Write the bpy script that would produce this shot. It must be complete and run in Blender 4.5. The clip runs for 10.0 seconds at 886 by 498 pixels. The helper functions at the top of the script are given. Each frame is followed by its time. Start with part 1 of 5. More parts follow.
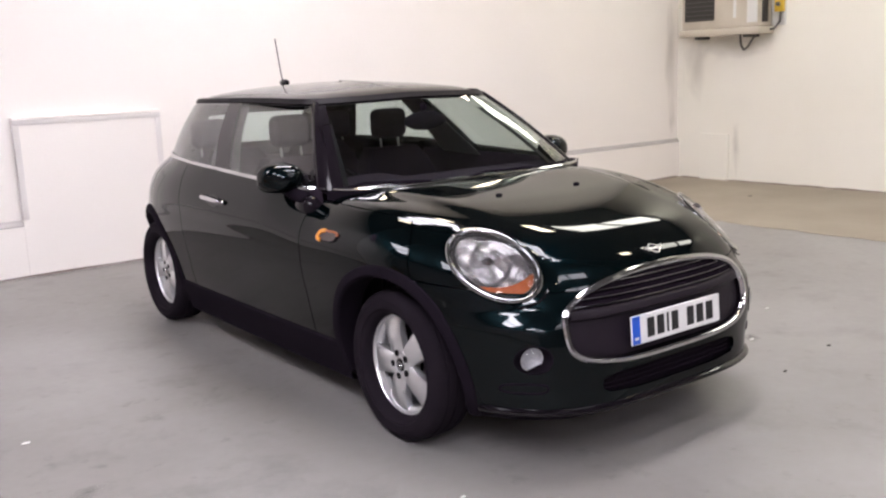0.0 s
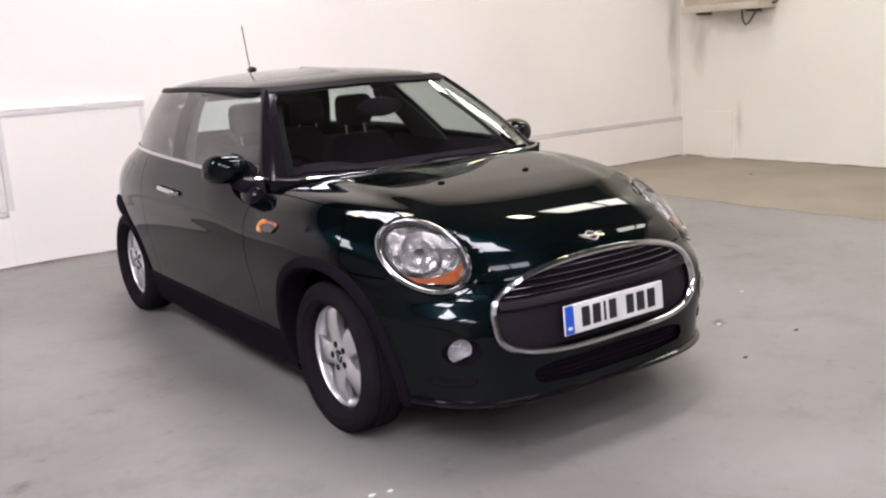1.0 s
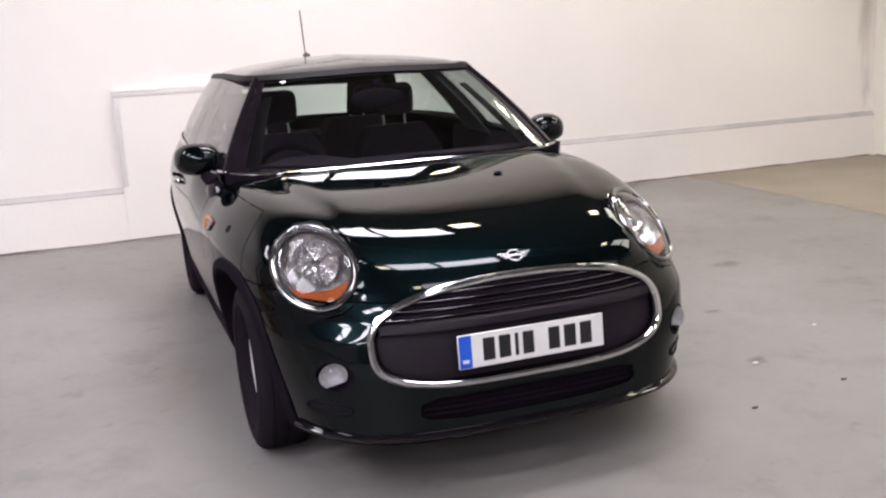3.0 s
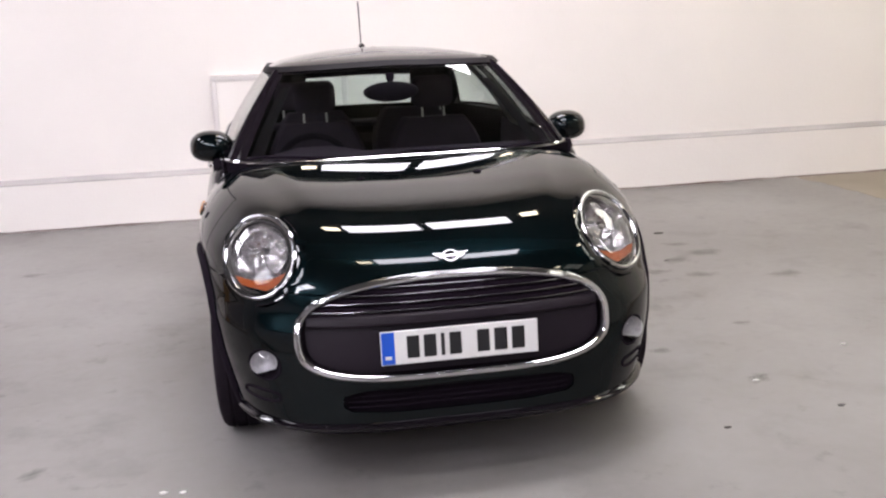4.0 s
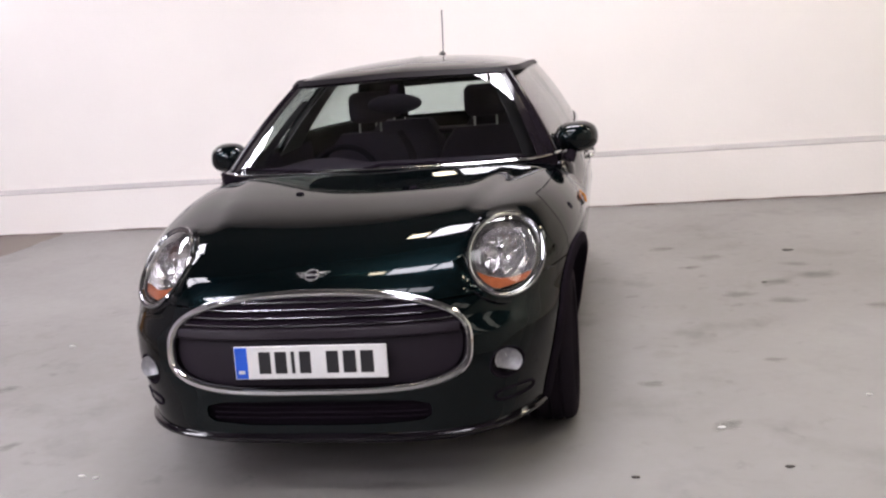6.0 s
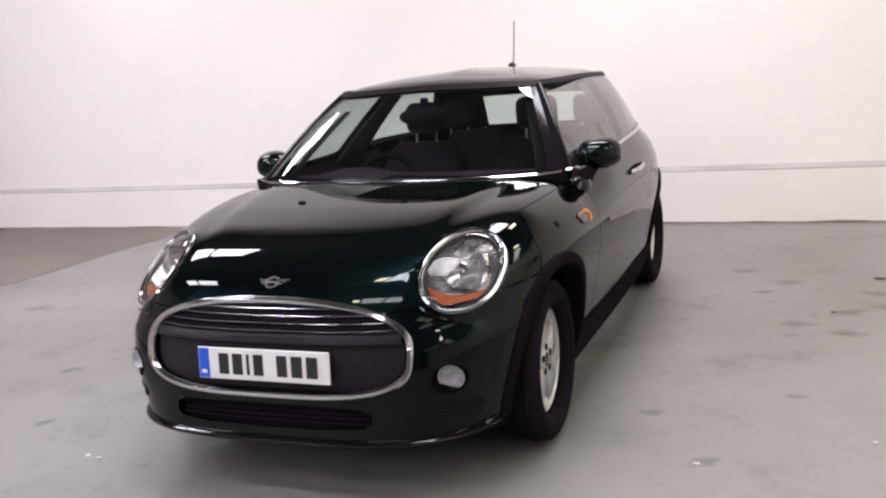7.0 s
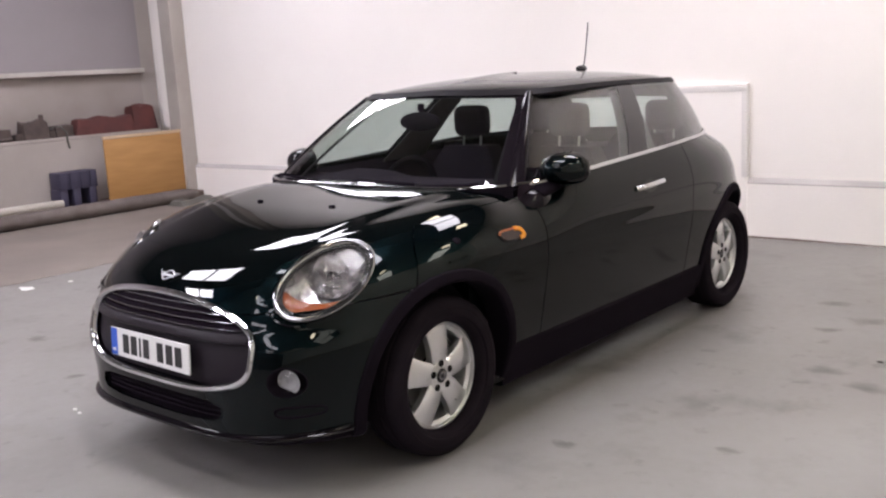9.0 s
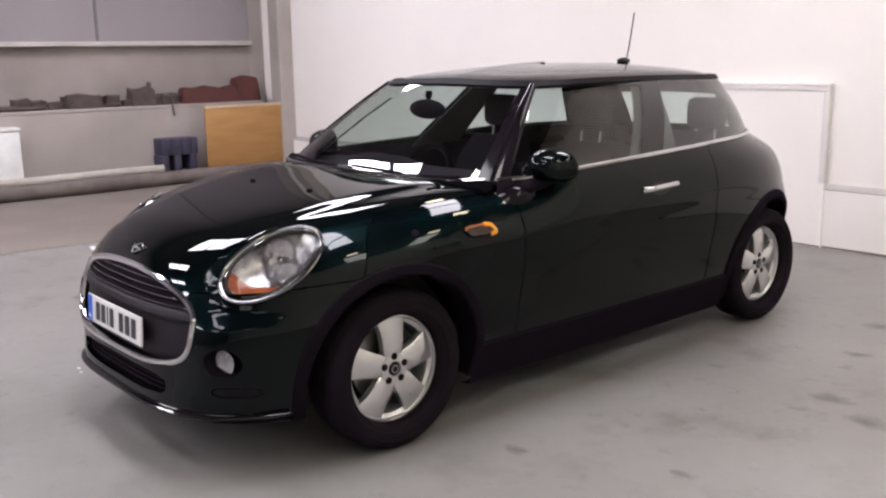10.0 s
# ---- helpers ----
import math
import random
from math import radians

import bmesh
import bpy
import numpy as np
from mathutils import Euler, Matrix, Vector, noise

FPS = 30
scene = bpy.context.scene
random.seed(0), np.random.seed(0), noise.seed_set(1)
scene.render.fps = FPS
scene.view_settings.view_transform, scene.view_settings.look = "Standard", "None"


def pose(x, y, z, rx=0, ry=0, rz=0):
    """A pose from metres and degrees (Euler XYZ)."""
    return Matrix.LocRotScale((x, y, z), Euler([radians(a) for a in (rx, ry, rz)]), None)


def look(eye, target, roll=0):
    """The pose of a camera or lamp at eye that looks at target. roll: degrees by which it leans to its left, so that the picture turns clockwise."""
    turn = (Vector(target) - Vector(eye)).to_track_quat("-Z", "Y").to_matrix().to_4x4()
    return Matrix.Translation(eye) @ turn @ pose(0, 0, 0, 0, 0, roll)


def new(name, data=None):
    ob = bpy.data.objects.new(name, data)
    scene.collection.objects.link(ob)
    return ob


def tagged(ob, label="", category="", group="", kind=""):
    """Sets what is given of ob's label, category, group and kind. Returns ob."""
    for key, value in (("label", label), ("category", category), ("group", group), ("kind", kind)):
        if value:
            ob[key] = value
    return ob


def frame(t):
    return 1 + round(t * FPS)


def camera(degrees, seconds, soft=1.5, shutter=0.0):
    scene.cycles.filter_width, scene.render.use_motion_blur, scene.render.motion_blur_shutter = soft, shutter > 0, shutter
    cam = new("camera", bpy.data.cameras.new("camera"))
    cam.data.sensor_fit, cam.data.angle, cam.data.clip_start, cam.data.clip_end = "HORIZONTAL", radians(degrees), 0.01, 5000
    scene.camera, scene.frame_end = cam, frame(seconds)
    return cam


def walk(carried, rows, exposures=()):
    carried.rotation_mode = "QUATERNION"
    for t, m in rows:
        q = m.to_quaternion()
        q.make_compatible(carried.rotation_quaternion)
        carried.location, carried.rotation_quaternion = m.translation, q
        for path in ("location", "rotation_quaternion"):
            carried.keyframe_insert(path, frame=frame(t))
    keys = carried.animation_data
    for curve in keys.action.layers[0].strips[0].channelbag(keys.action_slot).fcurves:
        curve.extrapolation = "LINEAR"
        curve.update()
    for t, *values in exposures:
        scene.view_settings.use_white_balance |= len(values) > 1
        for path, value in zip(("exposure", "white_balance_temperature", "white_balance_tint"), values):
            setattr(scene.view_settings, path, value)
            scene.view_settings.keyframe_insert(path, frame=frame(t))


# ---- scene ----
cam = camera(50.4, 10.0, soft=2.3)
PATH = [
    (0, (-2.739, -4.188, 1.45), (-1.561, -2.619, 1.067), -2.2),
    (0.5, (-2.632, -4.221, 1.448), (-1.443, -2.664, 1.047), -3.9),
    (1, (-2.407, -4.358, 1.457), (-1.29, -2.754, 1.036), -3.4),
    (1.5, (-2.164, -4.402, 1.415), (-1.141, -2.736, 0.991), -3.8),
    (2, (-1.862, -4.443, 1.424), (-0.955, -2.712, 0.999), -3.8),
    (3.5, (-0.86, -4.67, 1.419), (-0.358, -2.784, 0.984), -2.8),
    (4, (-0.494, -4.772, 1.432), (-0.182, -2.847, 0.988), -2.5),
    (4.5, (-0.136, -4.78, 1.42), (-0.005, -2.835, 0.973), -2.8),
    (5, (0.212, -4.724, 1.431), (0.163, -2.774, 0.989), -4.7),
    (5.5, (0.595, -4.747, 1.437), (0.367, -2.806, 1.012), -4.3),
    (5.7, (0.744, -4.741, 1.426), (0.477, -2.804, 1.006), -4.3),
    (6.8, (1.558, -4.558, 1.424), (0.875, -2.721, 1.026), -4.8),
    (7, (1.713, -4.524, 1.414), (0.971, -2.706, 1.032), -4.3),
    (7.2, (1.855, -4.493, 1.426), (1.069, -2.696, 1.033), -4.2),
    (7.5, (2.038, -4.375, 1.397), (1.169, -2.61, 1.037), -4.2),
    (8, (2.368, -4.194, 1.412), (1.347, -2.51, 1.065), -4.3),
    (8.5, (2.724, -4.038, 1.444), (1.552, -2.456, 1.09), -3.2),
    (9, (2.996, -3.765, 1.426), (1.706, -2.283, 1.051), -3.3),
    (9.5, (3.23, -3.501, 1.426), (1.844, -2.109, 1.051), -3.1),
    (10, (3.405, -3.252, 1.434), (1.914, -1.983, 1.03), -1.0),
]
walk(cam, [(t, look(eye, target, roll)) for t, eye, target, roll in PATH], [(0, 0.30, 6330, 17), (6, 0.31, 6330, 17), (10, 0.22, 6330, 17)])

# ---- light ----
world = bpy.data.worlds.new("world")
scene.world = world
world.use_nodes = True
world.node_tree.nodes["Background"].inputs[0].default_value = (0.9, 0.95, 1.0, 1)
world.node_tree.nodes["Background"].inputs[1].default_value = 0.05


# ---- materials ----
def material(name, base, rough=0.5, metal=0.0, coat=0.0, second=None, scale=6.0, fine=60.0, bump=0.0, spec=0.5, mix=0.5, stretch=(1, 1, 1), wear=False):
    """A surface with variation at two scales: base to second by broad noise, fine grain in roughness and relief."""
    m = bpy.data.materials.new(name)
    m.use_nodes = True
    nt = m.node_tree
    b = nt.nodes["Principled BSDF"]
    b.inputs["Metallic"].default_value = metal
    b.inputs["Coat Weight"].default_value = coat
    b.inputs["Coat Roughness"].default_value = 0.03
    b.inputs["Specular IOR Level"].default_value = spec
    tc = nt.nodes.new("ShaderNodeTexCoord")
    mp = nt.nodes.new("ShaderNodeMapping")
    mp.inputs["Scale"].default_value = stretch
    nt.links.new(tc.outputs["Object"], mp.inputs["Vector"])
    n1 = nt.nodes.new("ShaderNodeTexNoise")
    n1.inputs["Scale"].default_value = scale
    n1.inputs["Detail"].default_value = 5
    n2 = nt.nodes.new("ShaderNodeTexNoise")
    n2.inputs["Scale"].default_value = fine
    n2.inputs["Detail"].default_value = 3
    nt.links.new(mp.outputs[0], n1.inputs["Vector"])
    nt.links.new(mp.outputs[0], n2.inputs["Vector"])
    second = second or tuple(c * 0.82 for c in base)
    ramp = nt.nodes.new("ShaderNodeValToRGB")
    ramp.color_ramp.elements[0].position, ramp.color_ramp.elements[1].position = 0.5 - mix * 0.5, 0.5 + mix * 0.5
    ramp.color_ramp.elements[0].color = (*second, 1)
    ramp.color_ramp.elements[1].color = (*base, 1)
    nt.links.new(n1.outputs[0], ramp.inputs[0])
    nt.links.new(ramp.outputs[0], b.inputs["Base Color"])
    mr = nt.nodes.new("ShaderNodeMapRange")
    mr.inputs[3].default_value, mr.inputs[4].default_value = max(0.02, rough - 0.06), min(1, rough + 0.06)
    nt.links.new(n2.outputs[0], mr.inputs[0])
    nt.links.new(mr.outputs[0], b.inputs["Roughness"])
    if wear:  # dark scuffs, pale scrapes and a faint sheen of old stains
        col = ramp.outputs[0]
        for sc, lo, hi, tone, amount in ((2.1, 0.54, 0.70, (0.105, 0.098, 0.092), 0.75), (8.0, 0.595, 0.71, (0.09, 0.083, 0.079), 0.58), (31.0, 0.70, 0.76, (0.38, 0.37, 0.36), 0.5), (0.35, 0.45, 0.62, (0.25, 0.24, 0.232), 0.6)):
            nn = nt.nodes.new("ShaderNodeTexNoise")
            nn.inputs["Scale"].default_value, nn.inputs["Detail"].default_value, nn.inputs["Roughness"].default_value = sc, 6, 0.62
            nt.links.new(mp.outputs[0], nn.inputs["Vector"])
            rg = nt.nodes.new("ShaderNodeMapRange")
            rg.inputs[1].default_value, rg.inputs[2].default_value, rg.inputs[4].default_value = lo, hi, amount
            nt.links.new(nn.outputs[0], rg.inputs[0])
            mixn = nt.nodes.new("ShaderNodeMix")
            mixn.data_type = "RGBA"
            mixn.inputs[7].default_value = (*tone, 1)
            nt.links.new(rg.outputs[0], mixn.inputs[0])
            nt.links.new(col, mixn.inputs[6])
            col = mixn.outputs[2]
        nt.links.new(col, b.inputs["Base Color"])
    if bump:
        bp = nt.nodes.new("ShaderNodeBump")
        bp.inputs["Strength"].default_value = bump
        bp.inputs["Distance"].default_value = 0.004
        nt.links.new(n2.outputs[0], bp.inputs["Height"])
        nt.links.new(bp.outputs[0], b.inputs["Normal"])
    return m


def glass(name, tint, gloss=0.05, rough=0.0):
    m = bpy.data.materials.new(name)
    m.use_nodes = True
    nt = m.node_tree
    nt.nodes.remove(nt.nodes["Principled BSDF"])
    tr, gl = nt.nodes.new("ShaderNodeBsdfTransparent"), nt.nodes.new("ShaderNodeBsdfGlossy")
    tr.inputs[0].default_value = (*tint, 1)
    gl.inputs["Roughness"].default_value = rough
    lw, mx = nt.nodes.new("ShaderNodeLayerWeight"), nt.nodes.new("ShaderNodeMixShader")
    lw.inputs[0].default_value = 0.5
    pw, ma = nt.nodes.new("ShaderNodeMath"), nt.nodes.new("ShaderNodeMath")
    pw.operation, ma.operation = "POWER", "MULTIPLY_ADD"
    pw.inputs[1].default_value = 3.6
    ma.inputs[1].default_value, ma.inputs[2].default_value = 1 - gloss, gloss
    nt.links.new(lw.outputs["Facing"], pw.inputs[0])
    nt.links.new(pw.outputs[0], ma.inputs[0])
    nt.links.new(ma.outputs[0], mx.inputs[0])
    nt.links.new(tr.outputs[0], mx.inputs[1])
    nt.links.new(gl.outputs[0], mx.inputs[2])
    nt.links.new(mx.outputs[0], nt.nodes["Material Output"].inputs[0])
    return m


def glow(name, colour, strength):
    m = bpy.data.materials.new(name)
    m.use_nodes = True
    nt = m.node_tree
    e = nt.nodes.new("ShaderNodeEmission")
    e.inputs[0].default_value, e.inputs[1].default_value = (*colour, 1), strength
    nt.links.new(e.outputs[0], nt.nodes["Material Output"].inputs[0])
    return m


PAINT = material("green_paint", (0.0026, 0.0060, 0.0071), 0.28, 0.8, 0.95, (0.0023, 0.0053, 0.0063), 3, 900, spec=0.0)
PAINT.node_tree.nodes["Principled BSDF"].inputs["Coat IOR"].default_value = 1.31
PAINT.node_tree.nodes["Principled BSDF"].inputs["Specular Tint"].default_value = (0.02, 0.06, 0.055, 1)
GLOSS_BLACK = material("gloss_black", (0.007, 0.0055, 0.0075), 0.08, 0, 0.0, spec=0.4)
PILLAR = material("pillar_black", (0.0085, 0.0066, 0.0090), 0.10, 0, 0.0, spec=0.12)
PLASTIC = material("black_plastic", (0.0112, 0.0084, 0.0126), 0.8, 0, 0, None, 8, 400, 0.15, spec=0.02)
RUBBER = material("tyre_rubber", (0.0125, 0.0098, 0.0134), 0.8, 0, 0, (0.0165, 0.0132, 0.0168), 12, 150, 0.1, spec=0.02)
CHROME = material("chrome", (0.62, 0.62, 0.63), 0.1, 1.0)
ALLOY = material("silver_alloy", (0.74, 0.74, 0.75), 0.3, 0.85, 0.4)
DARK_METAL = material("dark_metal", (0.015, 0.014, 0.014), 0.5, 0.5)
STEEL = material("brake_steel", (0.35, 0.34, 0.33), 0.35, 0.9)
GLASS = glass("clear_glass", (0.78, 0.85, 0.82), 0.07)
TINT = glass("side_glass", (0.72, 0.79, 0.77), 0.06)
LENS = glass("lens_glass", (0.95, 0.95, 0.95), 0.016)
AMBER = material("amber_plastic", (0.72, 0.27, 0.018), 0.25, 0, 0.5)
CLOTH = material("seat_cloth", (0.030, 0.0215, 0.0315), 0.9, 0, 0, (0.023, 0.0165, 0.0245), 20, 300, 0.3, spec=0.05)
TRIM_DARK = material("dark_trim", (0.045, 0.036, 0.046), 0.8)
RAIL_BLACK = material("roof_edge_black", (0.0080, 0.0064, 0.0085), 0.5, 0, 0, spec=0.06)
TRIM = material("grey_trim", (0.095, 0.088, 0.088), 0.7)
WHITE_PLATE = material("plate_white", (0.78, 0.78, 0.77), 0.4)
BLUE = material("plate_blue", (0.01, 0.1, 0.62), 0.4)
INK = material("plate_ink", (0.01, 0.01, 0.012), 0.45)
WALL = material("white_wall_paint", (0.83, 0.79, 0.75), 0.75, 0, 0, (0.77, 0.73, 0.70), 0.7, 40, 0.25)
CREAM = material("cream_wall_paint", (0.82, 0.80, 0.725), 0.75, 0, 0, (0.75, 0.725, 0.65), 0.7, 40, 0.25)
FLOOR = material("grey_floor_paint", (0.210, 0.196, 0.187), 0.5, 0, 0, (0.160, 0.149, 0.141), 0.8, 18, 0.08, wear=True)
# darker copy of the bare concrete, for the west strip
BARE_WEST = material("darker_bare_concrete", (0.185, 0.155, 0.134), 0.8, 0, 0, (0.125, 0.102, 0.089), 1.1, 30, 0.2)
# grubby, and darkened further for the shade at the west end
GRUBBY_SHADED = material("grubby_shaded_wall", (0.40, 0.355, 0.33), 0.85, 0, 0, (0.30, 0.265, 0.245), 1.3, 30, 0.2)
BARE = material("bare_concrete", (0.292, 0.249, 0.196), 0.8, 0, 0, (0.215, 0.182, 0.145), 1.2, 30, 0.2)
CEIL = material("grey_ceiling_sheet", (0.115, 0.108, 0.108), 0.8, 0, 0, (0.085, 0.08, 0.08), 1, 20)
# rooflight glow by column: near the back wall, then for the unseen fill rows
SKY = [glow("rooflight_and_fill_glow", (0.975, 0.955, 0.985), k) for k in (23.0, 11.0)]
SKY_WARM = [glow("rooflight_and_fill_glow_warm", (0.975, 0.98, 0.83), k) for k in (9.0, 2.2)]
SKY_COOL = [glow("rooflight_and_fill_glow_cool", (0.967, 0.955, 0.995), k) for k in (21.0, 48.0)]
LAMP = glow("lamp_glow", (1.0, 0.88, 0.62), 34.0)


# ---- tools ----
def part(name, bm, mat, parent=None, label="", smooth=True):
    me = bpy.data.meshes.new(name)
    bm.normal_update()
    for f in bm.faces:
        f.smooth = smooth
    for e in bm.edges:
        if len(e.link_faces) == 2 and e.calc_face_angle(0) > 0.7:
            e.smooth = False
    bm.to_mesh(me)
    bm.free()
    for mm in (mat if isinstance(mat, (list, tuple)) else [mat]):
        me.materials.append(mm)
    ob = new(name, me)
    ob.parent = parent
    if label:
        ob["label"] = label
    return ob


def box_bm(x0, x1, y0, y1, z0, z1, bevel=0.0, seg=2, bm=None):
    bm = bm or bmesh.new()
    r = bmesh.ops.create_cube(bm, size=1, matrix=Matrix.Translation(((x0 + x1) / 2, (y0 + y1) / 2, (z0 + z1) / 2)) @ Matrix.Diagonal((x1 - x0, y1 - y0, z1 - z0, 1)))
    if bevel:
        es = list({e for v in r["verts"] for e in v.link_edges})
        bmesh.ops.bevel(bm, geom=es, offset=bevel, segments=seg, affect="EDGES", profile=0.5)
    return bm


def grid_bm(rows, close_u=False, close_v=False, bm=None):
    """Quads over a list of rows of points. close_u joins each row's ends."""
    bm = bm or bmesh.new()
    vs = [[bm.verts.new(p) for p in r] for r in rows]
    nr, nc = len(vs), len(vs[0])
    for i in range(nr if close_v else nr - 1):
        for j in range(nc if close_u else nc - 1):
            q = [vs[i][j], vs[i][(j + 1) % nc], vs[(i + 1) % nr][(j + 1) % nc], vs[(i + 1) % nr][j]]
            if len(set(q)) == 4:
                bm.faces.new(q)
    return bm


def spline(keys, t):
    """Smooth value(s) at t through rows (t, a, b, ...)."""
    n = len(keys)
    i = 0
    while i < n - 2 and t > keys[i + 1][0]:
        i += 1
    k0, k1 = keys[i], keys[i + 1]
    h = k1[0] - k0[0]
    u = min(1, max(0, (t - k0[0]) / h))
    out = []
    for c in range(1, len(k0)):
        def slope(a):
            if a == 0:
                return (keys[1][c] - keys[0][c]) / (keys[1][0] - keys[0][0])
            if a == n - 1:
                return (keys[-1][c] - keys[-2][c]) / (keys[-1][0] - keys[-2][0])
            return (keys[a + 1][c] - keys[a - 1][c]) / (keys[a + 1][0] - keys[a - 1][0])
        m0, m1 = slope(i) * h, slope(i + 1) * h
        out.append((2 * u**3 - 3 * u**2 + 1) * k0[c] + (u**3 - 2 * u**2 + u) * m0 + (3 * u**2 - 2 * u**3) * k1[c] + (u**3 - u**2) * m1)
    return out


def sweep(points, section, closed=True, up=None, bm=None):
    """A section (list of (side, out)) swept along points; up: an outward direction for each point."""
    bm = bm or bmesh.new()
    n = len(points)
    rows = []
    for i, p in enumerate(points):
        a = points[(i - 1) % n] if closed or i > 0 else p
        b = points[(i + 1) % n] if closed or i < n - 1 else p
        t = (Vector(b) - Vector(a)).normalized()
        o = Vector(up[i]) if up else Vector((0, 0, 1))
        o = (o - t * o.dot(t)).normalized()
        s = t.cross(o)
        rows.append([Vector(p) + s * su + o * ou for su, ou in section])
    grid_bm(rows, True, closed, bm)
    if not closed:
        for r in (rows[0], rows[-1]):
            bm.faces.new([bm.verts.new(q) for q in r])
    return bm


def circle(r, n=8, squash=1.0):
    return [(r * math.cos(2 * math.pi * i / n), r * squash * math.sin(2 * math.pi * i / n)) for i in range(n)]


def lathe(profile, n=48, axis="X", centre=(0, 0, 0), bm=None, a0=0.0, a1=2 * math.pi):
    """A turned shape: profile of (along, radius) round the axis."""
    full = abs(a1 - a0 - 2 * math.pi) < 1e-6
    rows = []
    for i in range(n if full else n + 1):
        a = a0 + (a1 - a0) * i / n
        c, s = math.cos(a), math.sin(a)
        row = []
        for al, r in profile:
            v = {"X": (al, r * c, r * s), "Y": (r * c, al, r * s), "Z": (r * c, r * s, al)}[axis]
            row.append(Vector(v) + Vector(centre))
        rows.append(row)
    return grid_bm(rows, False, full, bm)


# ---- the room ----
WY = 3.28  # face of the back wall
TOP_Z = 4.9  # underside of the ceiling
def structure(name, bm, mat, label, category="wall"):
    return tagged(part(name, bm, mat, None, smooth=False), label, category, kind="structure")


def worn_strip(x0, x1):
    """A bare strip of floor whose edge, x0, is worn and uneven."""
    rows = []
    for i in range(381):
        y = -15 + 19 * i / 380
        x = x0 + 0.07 * noise.noise(Vector((x0, y * 0.9, 0))) + 0.06 * noise.noise(Vector((x0, y * 4.0, 3))) + 0.03 * noise.noise(Vector((x0, y * 13.0, 5)))
        rows.append([Vector((x, y, 0.001)), Vector((x, y, 0.003)), Vector((x1, y, 0.003))])
    bm = grid_bm(rows)
    bmesh.ops.recalc_face_normals(bm, faces=bm.faces)
    return bm


bm = bmesh.new()
box_bm(-9, 8, -15, 4, -0.3, 0.0, bm=bm)
floor_slab = structure("floor", bm, FLOOR, "grey painted concrete floor, scuffed and stained", "floor")
structure("floor_strip_east", worn_strip(4.17, 8), BARE, "bare tan concrete strip along the wall", "floor")
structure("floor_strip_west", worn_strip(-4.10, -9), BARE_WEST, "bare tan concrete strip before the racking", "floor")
wall_north = structure("wall_north", box_bm(-8.2, 7.2, WY, WY + 0.3, 0, TOP_Z), WALL, "white painted masonry wall")
bm = bmesh.new()
vs = [bm.verts.new((x, y, z)) for z in (0, TOP_Z) for x, y in ((6.50, 3.4), (7.05, -15), (7.4, -15), (6.9, 3.4))]
for f in ((0, 1, 2, 3), (4, 5, 6, 7), (0, 1, 5, 4), (1, 2, 6, 5), (2, 3, 7, 6), (3, 0, 4, 7)):
    bm.faces.new([vs[i] for i in f])
bmesh.ops.recalc_face_normals(bm, faces=bm.faces)
wall_east = structure("wall_east", bm, CREAM, "white painted masonry wall")
structure("wall_west", box_bm(-8.3, -7.9, -15, WY, 0, TOP_Z), GRUBBY_SHADED, "dirty white workshop wall, toned darker for shade")
structure("wall_south", box_bm(-9, 8, -15.3, -15, 0, TOP_Z), CEIL, "grey far wall of the workshop")
structure("ceiling", box_bm(-9, 8, -15, 4, TOP_Z, TOP_Z + 0.2), CEIL, "grey sheeted workshop ceiling", "ceiling")

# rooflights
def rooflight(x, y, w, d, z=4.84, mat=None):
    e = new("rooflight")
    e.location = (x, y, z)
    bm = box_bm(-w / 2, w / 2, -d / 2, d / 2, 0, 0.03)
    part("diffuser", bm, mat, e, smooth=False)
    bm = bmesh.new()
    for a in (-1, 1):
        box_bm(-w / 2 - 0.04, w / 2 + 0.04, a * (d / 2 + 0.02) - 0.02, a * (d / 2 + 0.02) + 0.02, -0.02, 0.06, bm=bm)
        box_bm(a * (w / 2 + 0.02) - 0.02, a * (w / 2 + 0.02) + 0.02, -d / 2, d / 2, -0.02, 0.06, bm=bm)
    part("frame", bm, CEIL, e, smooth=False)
    return tagged(e, "long white glowing ceiling panel, rooflight and added fill alike", "rooflight", "rooflights")


# rows beyond y -3 are unseen, added as fill for the car's front
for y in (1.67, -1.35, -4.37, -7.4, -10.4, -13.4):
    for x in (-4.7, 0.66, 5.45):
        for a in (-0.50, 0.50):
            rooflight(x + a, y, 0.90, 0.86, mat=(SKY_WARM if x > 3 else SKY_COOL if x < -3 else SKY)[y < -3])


def tube_lamp(x, y):
    e = new("ceiling_lamp")
    e.location = (x, y, 4.775)
    part("housing", box_bm(-0.15, 0.15, -0.23, 0.23, 0.02, 0.12, 0.01), CEIL, e)
    part("tube", box_bm(-0.13, 0.13, -0.21, 0.21, 0.0, 0.03, 0.008), LAMP, e)
    tagged(e, "small warm white lamp hanging under the ceiling, one column added for warmth", "lamp", "ceiling lamps")


for y in (1.67, -1.35, -4.37):
    tube_lamp(-0.50, y)
    # column at x 3.9 is unseen, added to warm the right-hand wall
    tube_lamp(3.9, y)
tube_lamp(1.95, 2.1)

# ---- the car: shape ----
AX = 1.2475  # half the wheelbase
YA, YB = -0.76, 0.75
